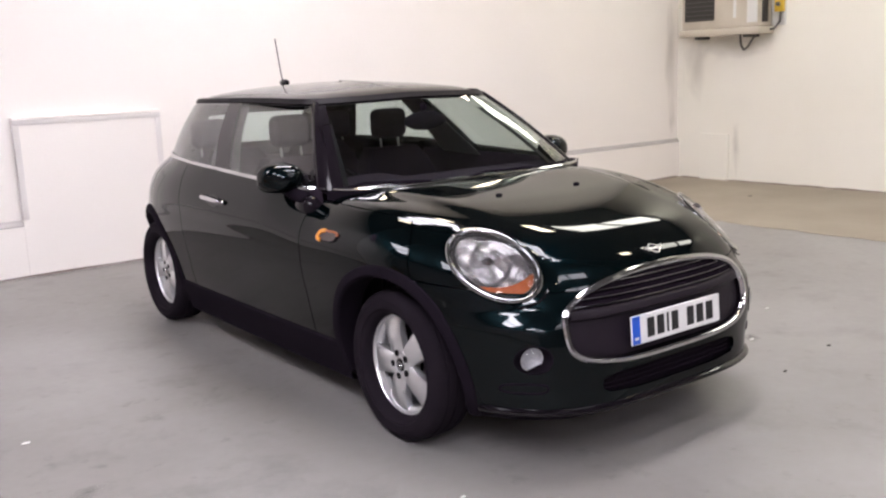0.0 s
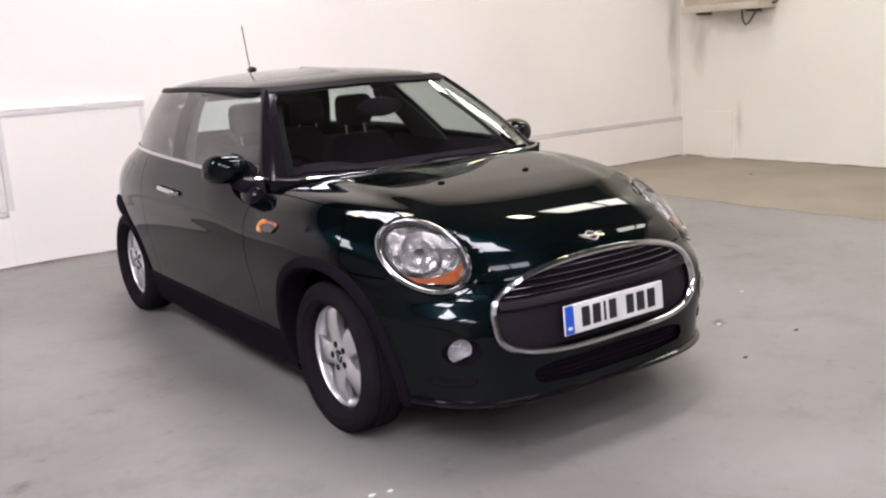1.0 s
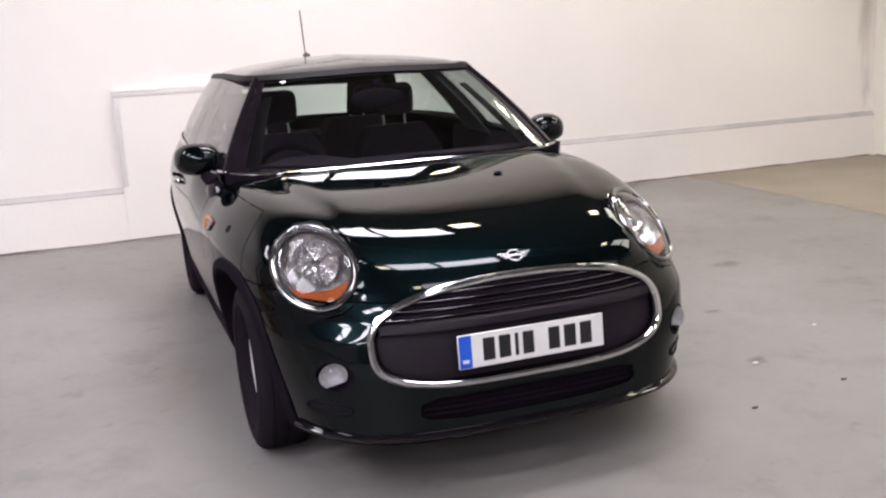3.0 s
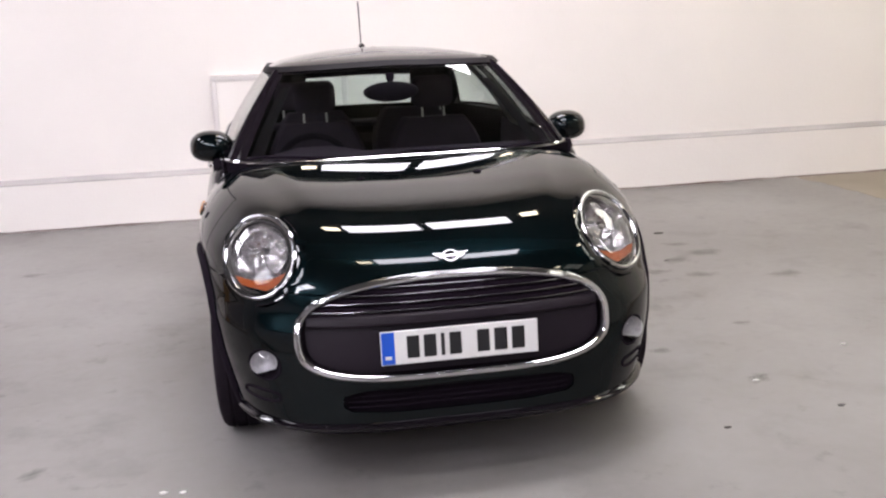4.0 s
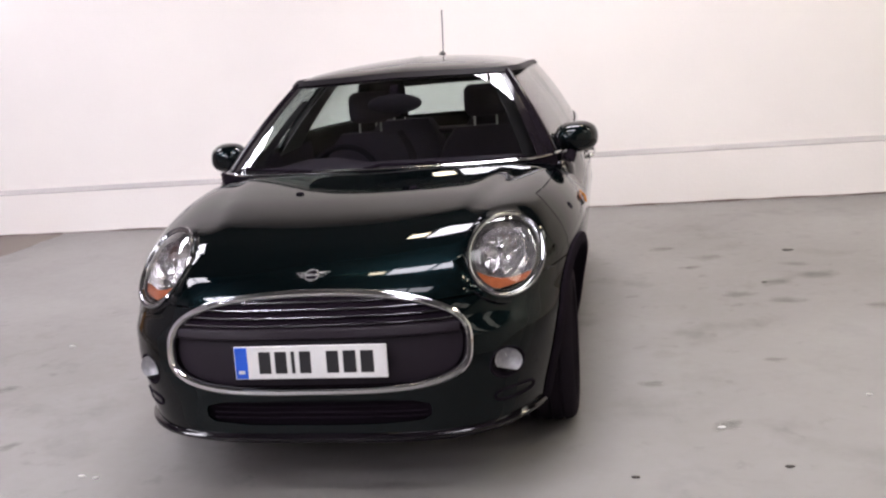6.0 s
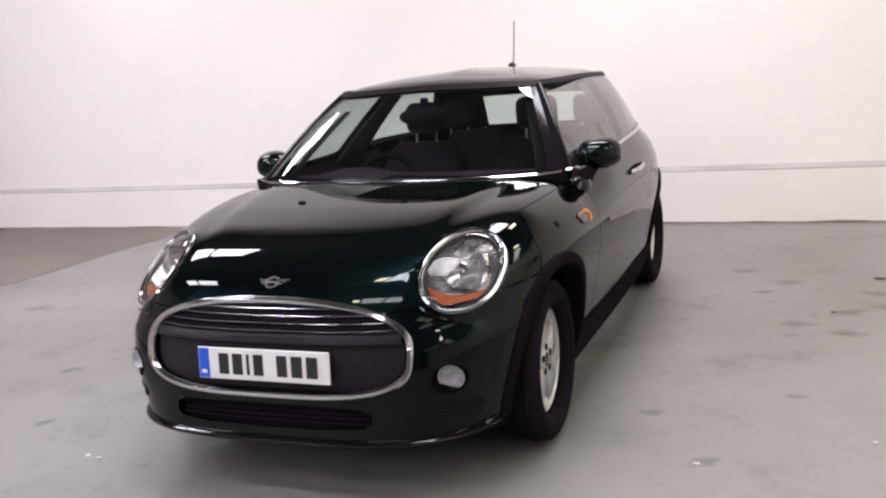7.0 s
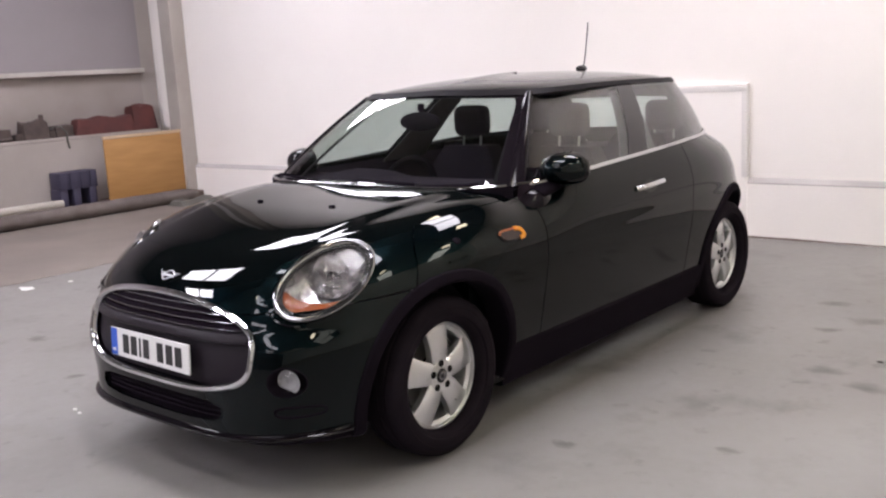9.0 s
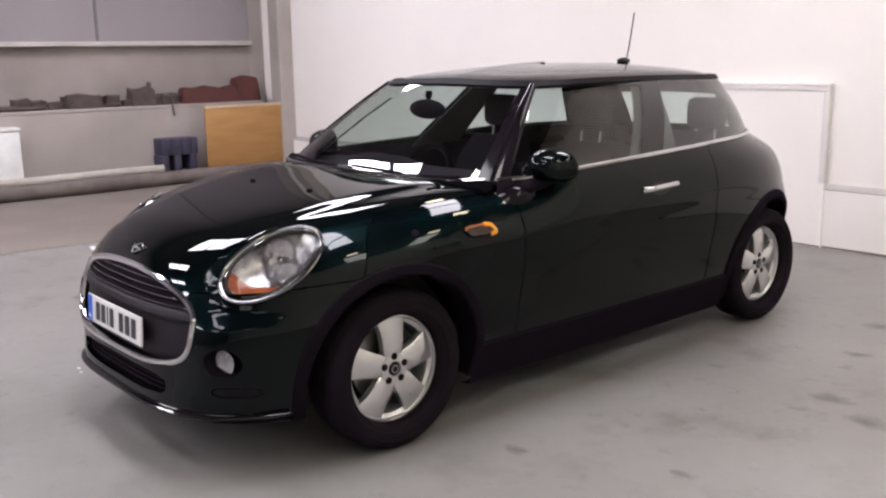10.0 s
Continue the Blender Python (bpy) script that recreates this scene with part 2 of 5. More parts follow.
# row: front centre y, z; side x, z; roundness; rear centre y
SECTION = [
    (0, -1.93, 0.185, 0.745, 0.18, 3.9, 1.77),
    (1, -1.985, 0.222, 0.768, 0.22, 3.9, 1.86),
    (2, -1.985, 0.32, 0.803, 0.34, 3.7, 1.87),
    (3, -1.985, 0.45, 0.829, 0.48, 3.45, 1.88),
    (4, -1.965, 0.56, 0.851, 0.60, 3.22, 1.875),
    (5, -1.940, 0.645, 0.857, 0.69, 2.98, 1.86),
    (6, -1.905, 0.70, 0.850, 0.768, 2.85, 1.85),
    (7, -1.85, 0.745, 0.810, 0.838, 2.8, 1.80),
    (8, -1.71, 0.81, 0.740, 0.900, 2.8, 1.60),
    (9, -1.5, 0.862, 0.66, 0.928, 2.7, 1.5),
    (10, -1.2, 0.905, 0.48, 0.940, 2.5, 1.5),
    (11, -0.95, 0.928, 0.25, 0.942, 2.2, 1.5),
    (12, -0.77, 0.935, 0.02, 0.940, 2.0, 1.5),
]


def tail(y0, yc, b, n, steps):
    """Points (share of the half width, y) of the rounded tail, from y0 to its rearmost point; yc: where it begins to narrow."""
    lo, hi = 0.0, math.pi / 2
    for _ in range(30):
        a = (lo + hi) / 2
        s, c = math.sin(a), math.cos(a)
        lo, hi = (a, hi) if yc + b * s * (s**n + c**n) ** (-1 / n) < y0 else (lo, a)
    out = []
    for i in range(1, steps + 1):
        a = lo + (math.pi / 2 - lo) * i / steps
        s, c = math.sin(a), max(0.0, math.cos(a))
        r = (s**n + c**n) ** (-1 / n)
        out.append((c * r, yc + b * s * r, s))
    return out


def narrowing(y, yc, b, n):
    return 1.0 if y <= yc else (1 - ((y - yc) / b) ** n) ** (1 / n)


def crest(p):
    """The raised middle of the bonnet, with a soft step along its sides."""
    x, y, z = p
    f = min(1, max(0, (y + 1.62) / 0.3)) * min(1, max(0, (-0.80 - y) / 0.16)) * min(1, max(0, (z - 0.80) / 0.06))
    if f <= 0:
        return p
    xr = 0.60 + (y + 0.8) * 0.20
    return (x, y, z + 0.011 * f / (1 + math.exp((abs(x) - xr) / 0.011)))


def smooth(u):
    u = min(1.0, max(0.0, u))
    return u * u * (3 - 2 * u)


def ramp(u, k=0.18):
    """A straight rise from 0 to 1 with short rounded ends."""
    u = min(1.0, max(0.0, u))
    y = u * u / (2 * k) if u < k else 1 - k - (1 - u) ** 2 / (2 * k) if u > 1 - k else u - k / 2
    return y / (1 - k)


def shoulder(p):
    """The bumper's rounded shoulder below the headlights: a sloping ledge that fades out lower down."""
    x, y, z = p
    f = smooth((abs(x) - 0.44) / 0.17) * smooth((0.84 - abs(x)) / 0.12) if y < -1.35 else 0
    d = 0.021 * f * ramp((0.600 - z) / 0.070) * smooth((z - 0.24) / 0.24)
    return (x + math.copysign(d * 0.45, x), y - d, z)


def ring(v, side):
    """Points of one ring of the body, from the front round to the rear, x > 0 for side 1. v: the row."""
    fy, fz, sx, sz, n, ry = spline(SECTION, v)
    pts = []
    for i in range(61):
        a = math.pi / 2 * i / 60
        s, c = math.sin(a), math.cos(a)
        r = (s**n + c**n) ** (-1 / n)
        k = c * r
        pts.append((side * sx * s * r, YA + (fy - YA) * k, sz + (fz - sz) * k * k))
    if v <= 8.001:
        rise = 0.075 * (v / 8) ** 2
        k = max(0.0, (v - 4) / 4)
        nr, yc = 3.0 - 0.5 * k, 0.55 - 0.20 * k
        up = max(0.0, (v - 5) / 3) ** 1.6  # the doors stand higher and fuller than the cowl
        for i in range(1, 31):
            t = i / 30
            y = YA + (YB - YA) * t
            m = min(1.0, t * 3.0)
            m = m * m * (3 - 2 * m) * up
            pts.append((side * (sx + 0.052 * m + 0.004 * math.sin(math.pi * t)) * narrowing(y, yc, ry - yc, nr), y, sz + 0.048 * m + rise * t * 0.62))
        for w, y, s in tail(YB, yc, ry - yc, nr, 40):
            pts.append((side * (sx + 0.052 * up) * w, y, sz + 0.048 * up + rise * (0.62 + 0.10 * s)))
    return [crest(p) for p in pts] if v > 6 else [shoulder(p) for p in pts] if 0.2 < v < 5.5 else pts


LOW = [8 * i / 72 for i in range(73)]
TOP = [8 + 4 * i / 30 for i in range(31)]


def shell(rows, c0, c1, sides=(-1, 1)):
    """Part of the body skin: rows v, columns c0 to c1 on both sides (joined at the nose if c0 is 0)."""
    bm = bmesh.new()
    for sd in sides:
        g = [ring(v, sd)[c0:c1 + 1] for v in rows]
        if sd < 0:
            g = g[::-1]
        grid_bm(g, bm=bm)
    bmesh.ops.remove_doubles(bm, verts=bm.verts, dist=0.0004)
    bmesh.ops.recalc_face_normals(bm, faces=bm.faces)
    return bm


from mathutils.bvhtree import BVHTree
skin = shell(LOW, 0, 130)
SKIN = BVHTree.FromBMesh(skin)
skin.free()
hood = shell(TOP, 0, 60)
HOOD = BVHTree.FromBMesh(hood)
hood.free()


def cast(p, d):
    best = None
    for tree in (SKIN, HOOD):
        h = tree.ray_cast(Vector(p), Vector(d))
        if h[0] is not None and (best is None or h[3] < best[3]):
            best = h
    return best


def on_side(y, z, side):
    h = cast((side * 2, y, z), (-side, 0, 0))
    if not h:
        h = SKIN.find_nearest(Vector((side * 0.7, y, z)))
    return h[0], h[1]


def on_front(x, z):
    h = cast((x, -3, z), (0, 1, 0))
    return (h[0], h[1]) if h else (Vector((x, -1.9, z)), Vector((0, -1, 0)))


def cut(bm, shape, project):
    """Opens a hole in bm: shape(p) gives a value under 1 inside and the point of the rim nearest along the ray from its centre."""
    dead = [f for f in bm.faces if shape(f.calc_center_median())[0] < 1]
    rim = {v for f in dead for v in f.verts}
    bmesh.ops.delete(bm, geom=dead, context="FACES")
    for v in rim:
        if v.is_valid:
            v.co = project(shape(v.co)[1])


def arch_shape(side, yc, R):
    def shape(p):
        if p.x * side < 0.4:
            return 9, p
        d = Vector((0, p.y - yc, p.z - 0.30))
        f = d.length / R
        return f, Vector((p.x, yc + d.y / f, 0.30 + d.z / f)) if f > 0 else p
    return shape


HL = (0.610, 0.117, 0.142)  # headlight: x, half width, half height across its line of sight
HL_D = Vector((0, 0.963, -0.27))
HL_W = Vector((0, 0.27, 0.963))


def on_lamp(side, u, w):
    """The body's skin at (u, w) from the headlight's centre, looked at along HL_D."""
    o = Vector((side * HL[0] + u, -1.63, 0.733)) + HL_W * w
    h = cast(o - HL_D * 2, HL_D)
    if not h:
        return o, -HL_D
    return h[0] + HL_D * 0.86 * lamp_dip(side * u, w, (h[0] - o).dot(HL_D)), h[1]


LAMP_PLANE = []


def lamp_dip(u, w, d):
    """How far the lamp's own flatter face lies behind the skin at (u, w)."""
    if not LAMP_PLANE:
        rows, deep = [], []
        for k in range(24):
            a = math.pi * k / 12
            uu, ww = HL[1] * math.cos(a), HL[2] * math.sin(a)
            o = Vector((HL[0] + uu, -1.63, 0.733)) + HL_W * ww
            rows.append((uu, ww, 1.0))
            deep.append((cast(o - HL_D * 2, HL_D)[0] - o).dot(HL_D))
        LAMP_PLANE.extend(np.linalg.lstsq(np.array(rows), np.array(deep), rcond=None)[0])
    a, b, c = LAMP_PLANE
    return 0.86 * a * u + b * w + c - d


def lamp_shape(side):
    def shape(p):
        if p.y > -1.1 or p.x * side < 0:
            return 9, p
        u, w = p.x - side * HL[0], (p - Vector((0, -1.63, 0.733))).dot(HL_W)
        f = math.hypot(u / HL[1], w / HL[2])
        return f, (p if f == 0 else on_lamp(side, u / f, w / f)[0])
    return shape


def ell_shape(xc, zc, a, b, n=2.0):
    def shape(p):
        if p.y > -1.1:
            return 9, p
        dx, dz = (p.x - xc) / a, (p.z - zc) / b
        f = (abs(dx)**n + abs(dz)**n) ** (1 / n)
        return f, (p if f == 0 else Vector((xc + a * dx / f, p.y, zc + b * dz / f)))
    return shape


def grille_shape(p):
    if p.y > -1.5:
        return 9, p
    b, n = (0.168, 2.35) if p.z > 0.525 else (0.143, 3.6)
    dx, dz = p.x / 0.506, (p.z - 0.525) / b
    f = (abs(dx)**n + abs(dz)**n) ** (1 / n)
    return f, (p if f == 0 else Vector((p.x / f, p.y, 0.525 + (p.z - 0.525) / f)))


def to_side(p):
    return on_side(p.y, p.z, 1 if p.x > 0 else -1)[0]


def to_front(p):
    return on_front(p.x, p.z)[0]


def lip(bm, depth=0.012, gap=0.0028):
    """Rolls the open edges of a panel inwards, so that a joint shows round it."""
    bm.normal_update()
    es = [e for e in bm.edges if e.is_boundary]
    rim = {v for e in es for v in e.verts}
    for v in rim:
        inner = [e.other_vert(v).co - v.co for e in v.link_edges if e.other_vert(v) not in rim]
        if inner:
            d = sum(inner, Vector())
            if d.length > 1e-5:
                v.co += d.normalized() * gap
    nor = {v: v.normal.copy() for e in es for v in e.verts}
    r = bmesh.ops.extrude_edge_only(bm, edges=es)
    mid = {}
    for v in r["geom"]:
        if isinstance(v, bmesh.types.BMVert):
            src = min((o for e in v.link_edges for o in (e.other_vert(v),) if o in nor), key=lambda o: (o.co - v.co).length)
            mid[v] = nor[src]
    for v, nn in mid.items():
        v.co -= nn * depth
    return bm


car = tagged(new("car"), "dark green three-door hatchback with chrome trim, parked on grey floor", "car")
SHUT = 5.0  # bonnet's lower joint
LO = [v for v in LOW if v <= SHUT + 1e-6]
HI = [v for v in LOW if v >= SHUT - 1e-6]
CB = 40  # column of the joint between bonnet and wing

bm = shell(HI, 0, CB)
for sd in (-1, 1):
    g = [ring(v, sd)[:61] for v in TOP]
    grid_bm(g if sd > 0 else g[::-1], bm=bm)
bmesh.ops.remove_doubles(bm, verts=bm.verts, dist=0.0004)
bmesh.ops.recalc_face_normals(bm, faces=bm.faces)
for sd in (-1, 1):
    cut(bm, lamp_shape(sd), lambda p: p)
cut(bm, grille_shape, to_front)
part("bonnet", lip(bm), PAINT, car)
bm = shell([v for v in LO if v >= 1], 0, CB)
cut(bm, grille_shape, to_front)
for sd in (-1, 1):
    cut(bm, arch_shape(sd, -AX, 0.375), to_side)
for sd in (-1, 1):
    cut(bm, ell_shape(sd * 0.614, 0.430, 0.050, 0.050), to_front)
cut(bm, ell_shape(0, 0.312, 0.375, 0.038, 4.5), to_front)
part("front_bumper", lip(bm), PAINT, car)
for sd in (-1, 1):
    for nm, c0, c1 in (("front_wing", CB, 62), ("door", 62, 88), ("rear_quarter", 88, 115)):
        bm = shell([v for v in LOW if v >= 1], c0, c1, (sd,))
        for yc in (-AX, AX):
            cut(bm, arch_shape(sd, yc, 0.375), to_side)
        part(nm, lip(bm), PAINT, car)
bm = shell([v for v in LOW if v >= 1], 115, 130)
part("tailgate", lip(bm), PAINT, car)
bm = shell([v for v in LOW if v <= 1.0], 0, 130)
for sd in (-1, 1):
    for yc in (-AX, AX):
        cut(bm, arch_shape(sd, yc, 0.375), to_side)
part("lower_trim", bm, PLASTIC, car, "matt black plastic lower edge")

# greenhouse
def house(t, side, i):
    """A point of the glasshouse: t from the belt (0) to the roof's edge (1); i: column 0 (front) to 100 (rear)."""
    W, fy, rya, ryb, ry = (0.790 + (0.554 - 0.790) * t, -0.83 + 0.458 * t + 0.066 * t * t, -0.20 + 0.25 * t, 0.80 - 0.05 * t, 1.60 - 0.26 * t)
    bulge = 0.014 * 4 * t * (1 - t)
    if i <= 40:
        a = math.pi / 2 * i / 40
        n = 4.5
        s, c = math.sin(a), math.cos(a)
        r = (s**n + c**n) ** (-1 / n)
        x, y = (W + bulge) * s * r, rya + (fy - 0.4 * bulge - rya) * c * r
    elif i <= 70:
        y = rya + (ryb - rya) * (i - 40) / 30
        x = (W + bulge) * narrowing(y, 0.35 + 0.40 * t, ry + bulge - 0.35 - 0.40 * t, 2.5 + 0.4 * t)
    else:
        rows = tail(ryb, 0.35 + 0.40 * t, ry + bulge - 0.35 - 0.40 * t, 2.5 + 0.4 * t, 60)
        q = (i - 70) * 2
        j = min(59, int(q))
        a, b = (rows[j - 1] if j > 0 else (narrowing(ryb, 0.35 + 0.40 * t, ry + bulge - 0.35 - 0.40 * t, 2.5 + 0.4 * t), ryb, 0)), rows[j]
        x, y = (W + bulge) * (a[0] + (b[0] - a[0]) * (q - j)), a[1] + (b[1] - a[1]) * (q - j)
    u = min(1, max(0, (y + 0.83) / 2.2))
    base = 0.935 + 0.085 * min(u, 0.72) + 0.02 * max(0.0, u - 0.72)
    top = 1.312 - 0.012 * min(1, abs(x) / 0.5) + 0.02 * math.sin(math.pi * u)
    return Vector((side * x, y, base + (top - base) * t))


def pane(name, t0, t1, i0, i1, mat, sides=(-1, 1), off=0.0, thick=0.004, label="", nt=10, arc=0.0, flat=0.0):
    """A piece of the glasshouse between two heights and two columns; a column may be a pair (at the belt, at the roof)."""
    a0, b0 = i0 if isinstance(i0, tuple) else (i0, i0)
    a1, b1 = i1 if isinstance(i1, tuple) else (i1, i1)
    nc = 10 if arc else max(2, int(round(abs(a1 - a0))))
    bm = bmesh.new()
    for sd in sides:
        g = []
        for k in range(nt + 1):
            t = t0 + (t1 - t0) * k / nt
            ca, cb = a0 + (b0 - a0) * t, a1 + (b1 - a1) * t
            row = [house(t, sd, ca + (cb - ca) * j / nc) for j in range(nc + 1)]
            if flat:
                k = min(1.0, t / 0.15) * flat
                row = [p.lerp(row[0].lerp(row[-1], j / nc), k) for j, p in enumerate(row)]
            if arc:
                d = (row[-1] - row[0]).cross(Vector((0, 0.45, 0.9))) * sd
                d.normalize()
                row = [p + d * arc * (1 - (2 * j / nc - 1) ** 2) for j, p in enumerate(row)]
            g.append(row)
        grid_bm(g if sd > 0 else g[::-1], bm=bm)
    bmesh.ops.remove_doubles(bm, verts=bm.verts, dist=0.0004)
    bm.normal_update()
    if off:
        for v in bm.verts:
            v.co += v.normal * off
    if thick:
        bmesh.ops.solidify(bm, geom=bm.faces[:], thickness=thick)
    return part(name, bm, mat, car, label)


IA = 20  # column of the windscreen's edge
EDGE_G = (19.7, 19.3)  # where the bare glass ends
EDGE_A, EDGE_W = (21.3, 20.5), (23.9, 22.2)
EDGE_B, EDGE_Q = (50.0, 55.4), (55.0, 61.4)
pane("windscreen", 0.0, 0.968, 0, EDGE_G, GLASS, thick=0)
pane("roof_rail", 0.935, 1.0, 0, 100, RAIL_BLACK, off=0.004, thick=0.012)
for sd in (-1, 1):
    pane("a_pillar", 0.0, 0.965, EDGE_A, EDGE_W, PILLAR, (sd,), thick=0.012, arc=0.014)
    pane("sail_panel", 0.0, 0.16, EDGE_W, (27.5, 15), GLOSS_BLACK, (sd,), off=-0.004, thick=0.004, label="small black corner panel of the door window")
    pane("door_window", 0.0, 0.945, EDGE_W, EDGE_B, TINT, (sd,), thick=0, flat=0.85)
    pane("b_pillar", 0.0, 0.965, EDGE_B, EDGE_Q, GLOSS_BLACK, (sd,), thick=0.012)
    pane("quarter_window", 0.0, 0.945, EDGE_Q, 79, TINT, (sd,), thick=0)
    pane("c_pillar", 0.0, 0.965, 79, 89, GLOSS_BLACK, (sd,), thick=0.012)
pane("rear_window", 0.0, 0.66, 89, 100, TINT, thick=0)
pane("tailgate_top", 0.66, 0.965, 89, 100, PILLAR, thick=0.012, label="black panel above the rear window")

# roof
bm = bmesh.new()
for sd in (-1, 1):
    rows = []
    for k in range(25):
        q = k / 24
        row = []
        for i in range(101):
            p = house(1, sd, i)
            sp = Vector((0, 0.35 + 0.4 * (p.y + 0.33) / 1.66, 0))
            f = 1 - q
            out = 1.006
            x, y = p.x * out * f, sp.y + (p.y * 1.0 - sp.y) * f * out
            crown = 0.064 * (1 - f**2.2)
            row.append((x, y, p.z + crown - 0.012 + 0.012 * min(1, q * 8)))
        rows.append(row)
    grid_bm(rows if sd > 0 else rows[::-1], bm=bm)
bmesh.ops.remove_doubles(bm, verts=bm.verts, dist=0.0004)
bmesh.ops.recalc_face_normals(bm, faces=bm.faces)
bmesh.ops.solidify(bm, geom=bm.faces[:], thickness=0.012)
part("roof", bm, PAINT, car)

# floor pan and cabin lining
part("floor_pan", box_bm(-0.60, 0.60, -1.62, 1.6, 0.165, 0.36, 0.03), TRIM_DARK, car)
part("engine_bay", box_bm(-0.50, 0.50, -1.78, -0.72, 0.36, 0.66, 0.04), PLASTIC, car)


def arc_points(yc, R, a0, a1, n):
    return [(yc + R * math.cos(a0 + (a1 - a0) * i / n), 0.30 + R * math.sin(a0 + (a1 - a0) * i / n)) for i in range(n + 1)]


def arch_trim(sd, yc):
    """Black wheel-arch moulding with a rolled inner edge."""
    n = 44
    a0, a1 = (radians(-16), radians(196)) if yc < 0 else (radians(24), radians(196))
    rows = []
    for R, off, deep in ((0.368, -0.10, 1), (0.366, 0.006, 0), (0.374, 0.013, 0), (0.39, 0.013, 0), (0.408, 0.009, 0), (0.413, 0.001, 0)):
        row = []
        for y, z in arc_points(yc, R, a0, a1, n):
            p, nn = on_side(y, max(z, 0.185), sd)
            q = p + Vector((sd, 0, 0)) * off if deep else p + nn * off
            row.append(q)
        rows.append(row)
    return part("arch_trim", grid_bm(rows if sd < 0 else rows[::-1]), PLASTIC, car, "matt black plastic wheel-arch moulding")


def arch_liner(sd, yc):
    bm = bmesh.new()
    prof = [(sd * 0.64, 0.37), (sd * 0.60, 0.375), (sd * 0.52, 0.37), (sd * 0.52, 0.0)]
    lathe(prof, 30, "X", (0, yc, 0.30), bm, radians(-18), radians(198))
    return part("arch_liner", bm, TRIM_DARK, car)


def sill(sd):
    rows = []
    for z, off in ((0.142, -0.05), (0.147, 0.0), (0.19, 0.012), (0.27, 0.014), (0.315, 0.010), (0.325, 0.001)):
        row = []
        for i in range(31):
            y = -0.87 + 1.74 * i / 30
            p, nn = on_side(y, max(z, 0.19), sd)
            row.append(Vector((p.x + sd * off, y, z)))
        rows.append(row)
    return part("sill_trim", grid_bm(rows if sd < 0 else rows[::-1]), PLASTIC, car, "matt black plastic sill")


for sd in (-1, 1):
    sill(sd)
    for yc in (-AX, AX):
        arch_trim(sd, yc)
        arch_liner(sd, yc)


BOLT = material("dark_bolt", (0.012, 0.011, 0.012), 0.7, 0, 0, spec=0.1)


# wheels
def spoke_bm(ang):
    """One broad cast spoke, flaring to the rim; built facing +x, hub at the origin."""
    bm = bmesh.new()
    prof = [(0.030, 0.030, 0.046), (0.066, 0.043, 0.050), (0.10, 0.046, 0.052), (0.14, 0.051, 0.048), (0.172, 0.059, 0.042), (0.190, 0.067, 0.036)]
    rows = []
    for r, w, x in prof:
        rows.append([(x - 0.034, r, -w), (x - 0.006, r, -w), (x - 0.001, r, -w * 0.86), (x + 0.001, r, 0), (x - 0.001, r, w * 0.86), (x - 0.006, r, w), (x - 0.034, r, w)])
    grid_bm(rows, True, False, bm)
    bmesh.ops.recalc_face_normals(bm, faces=bm.faces)
    bmesh.ops.rotate(bm, verts=bm.verts, cent=(0, 0, 0), matrix=Matrix.Rotation(ang, 3, "X"))
    return bm


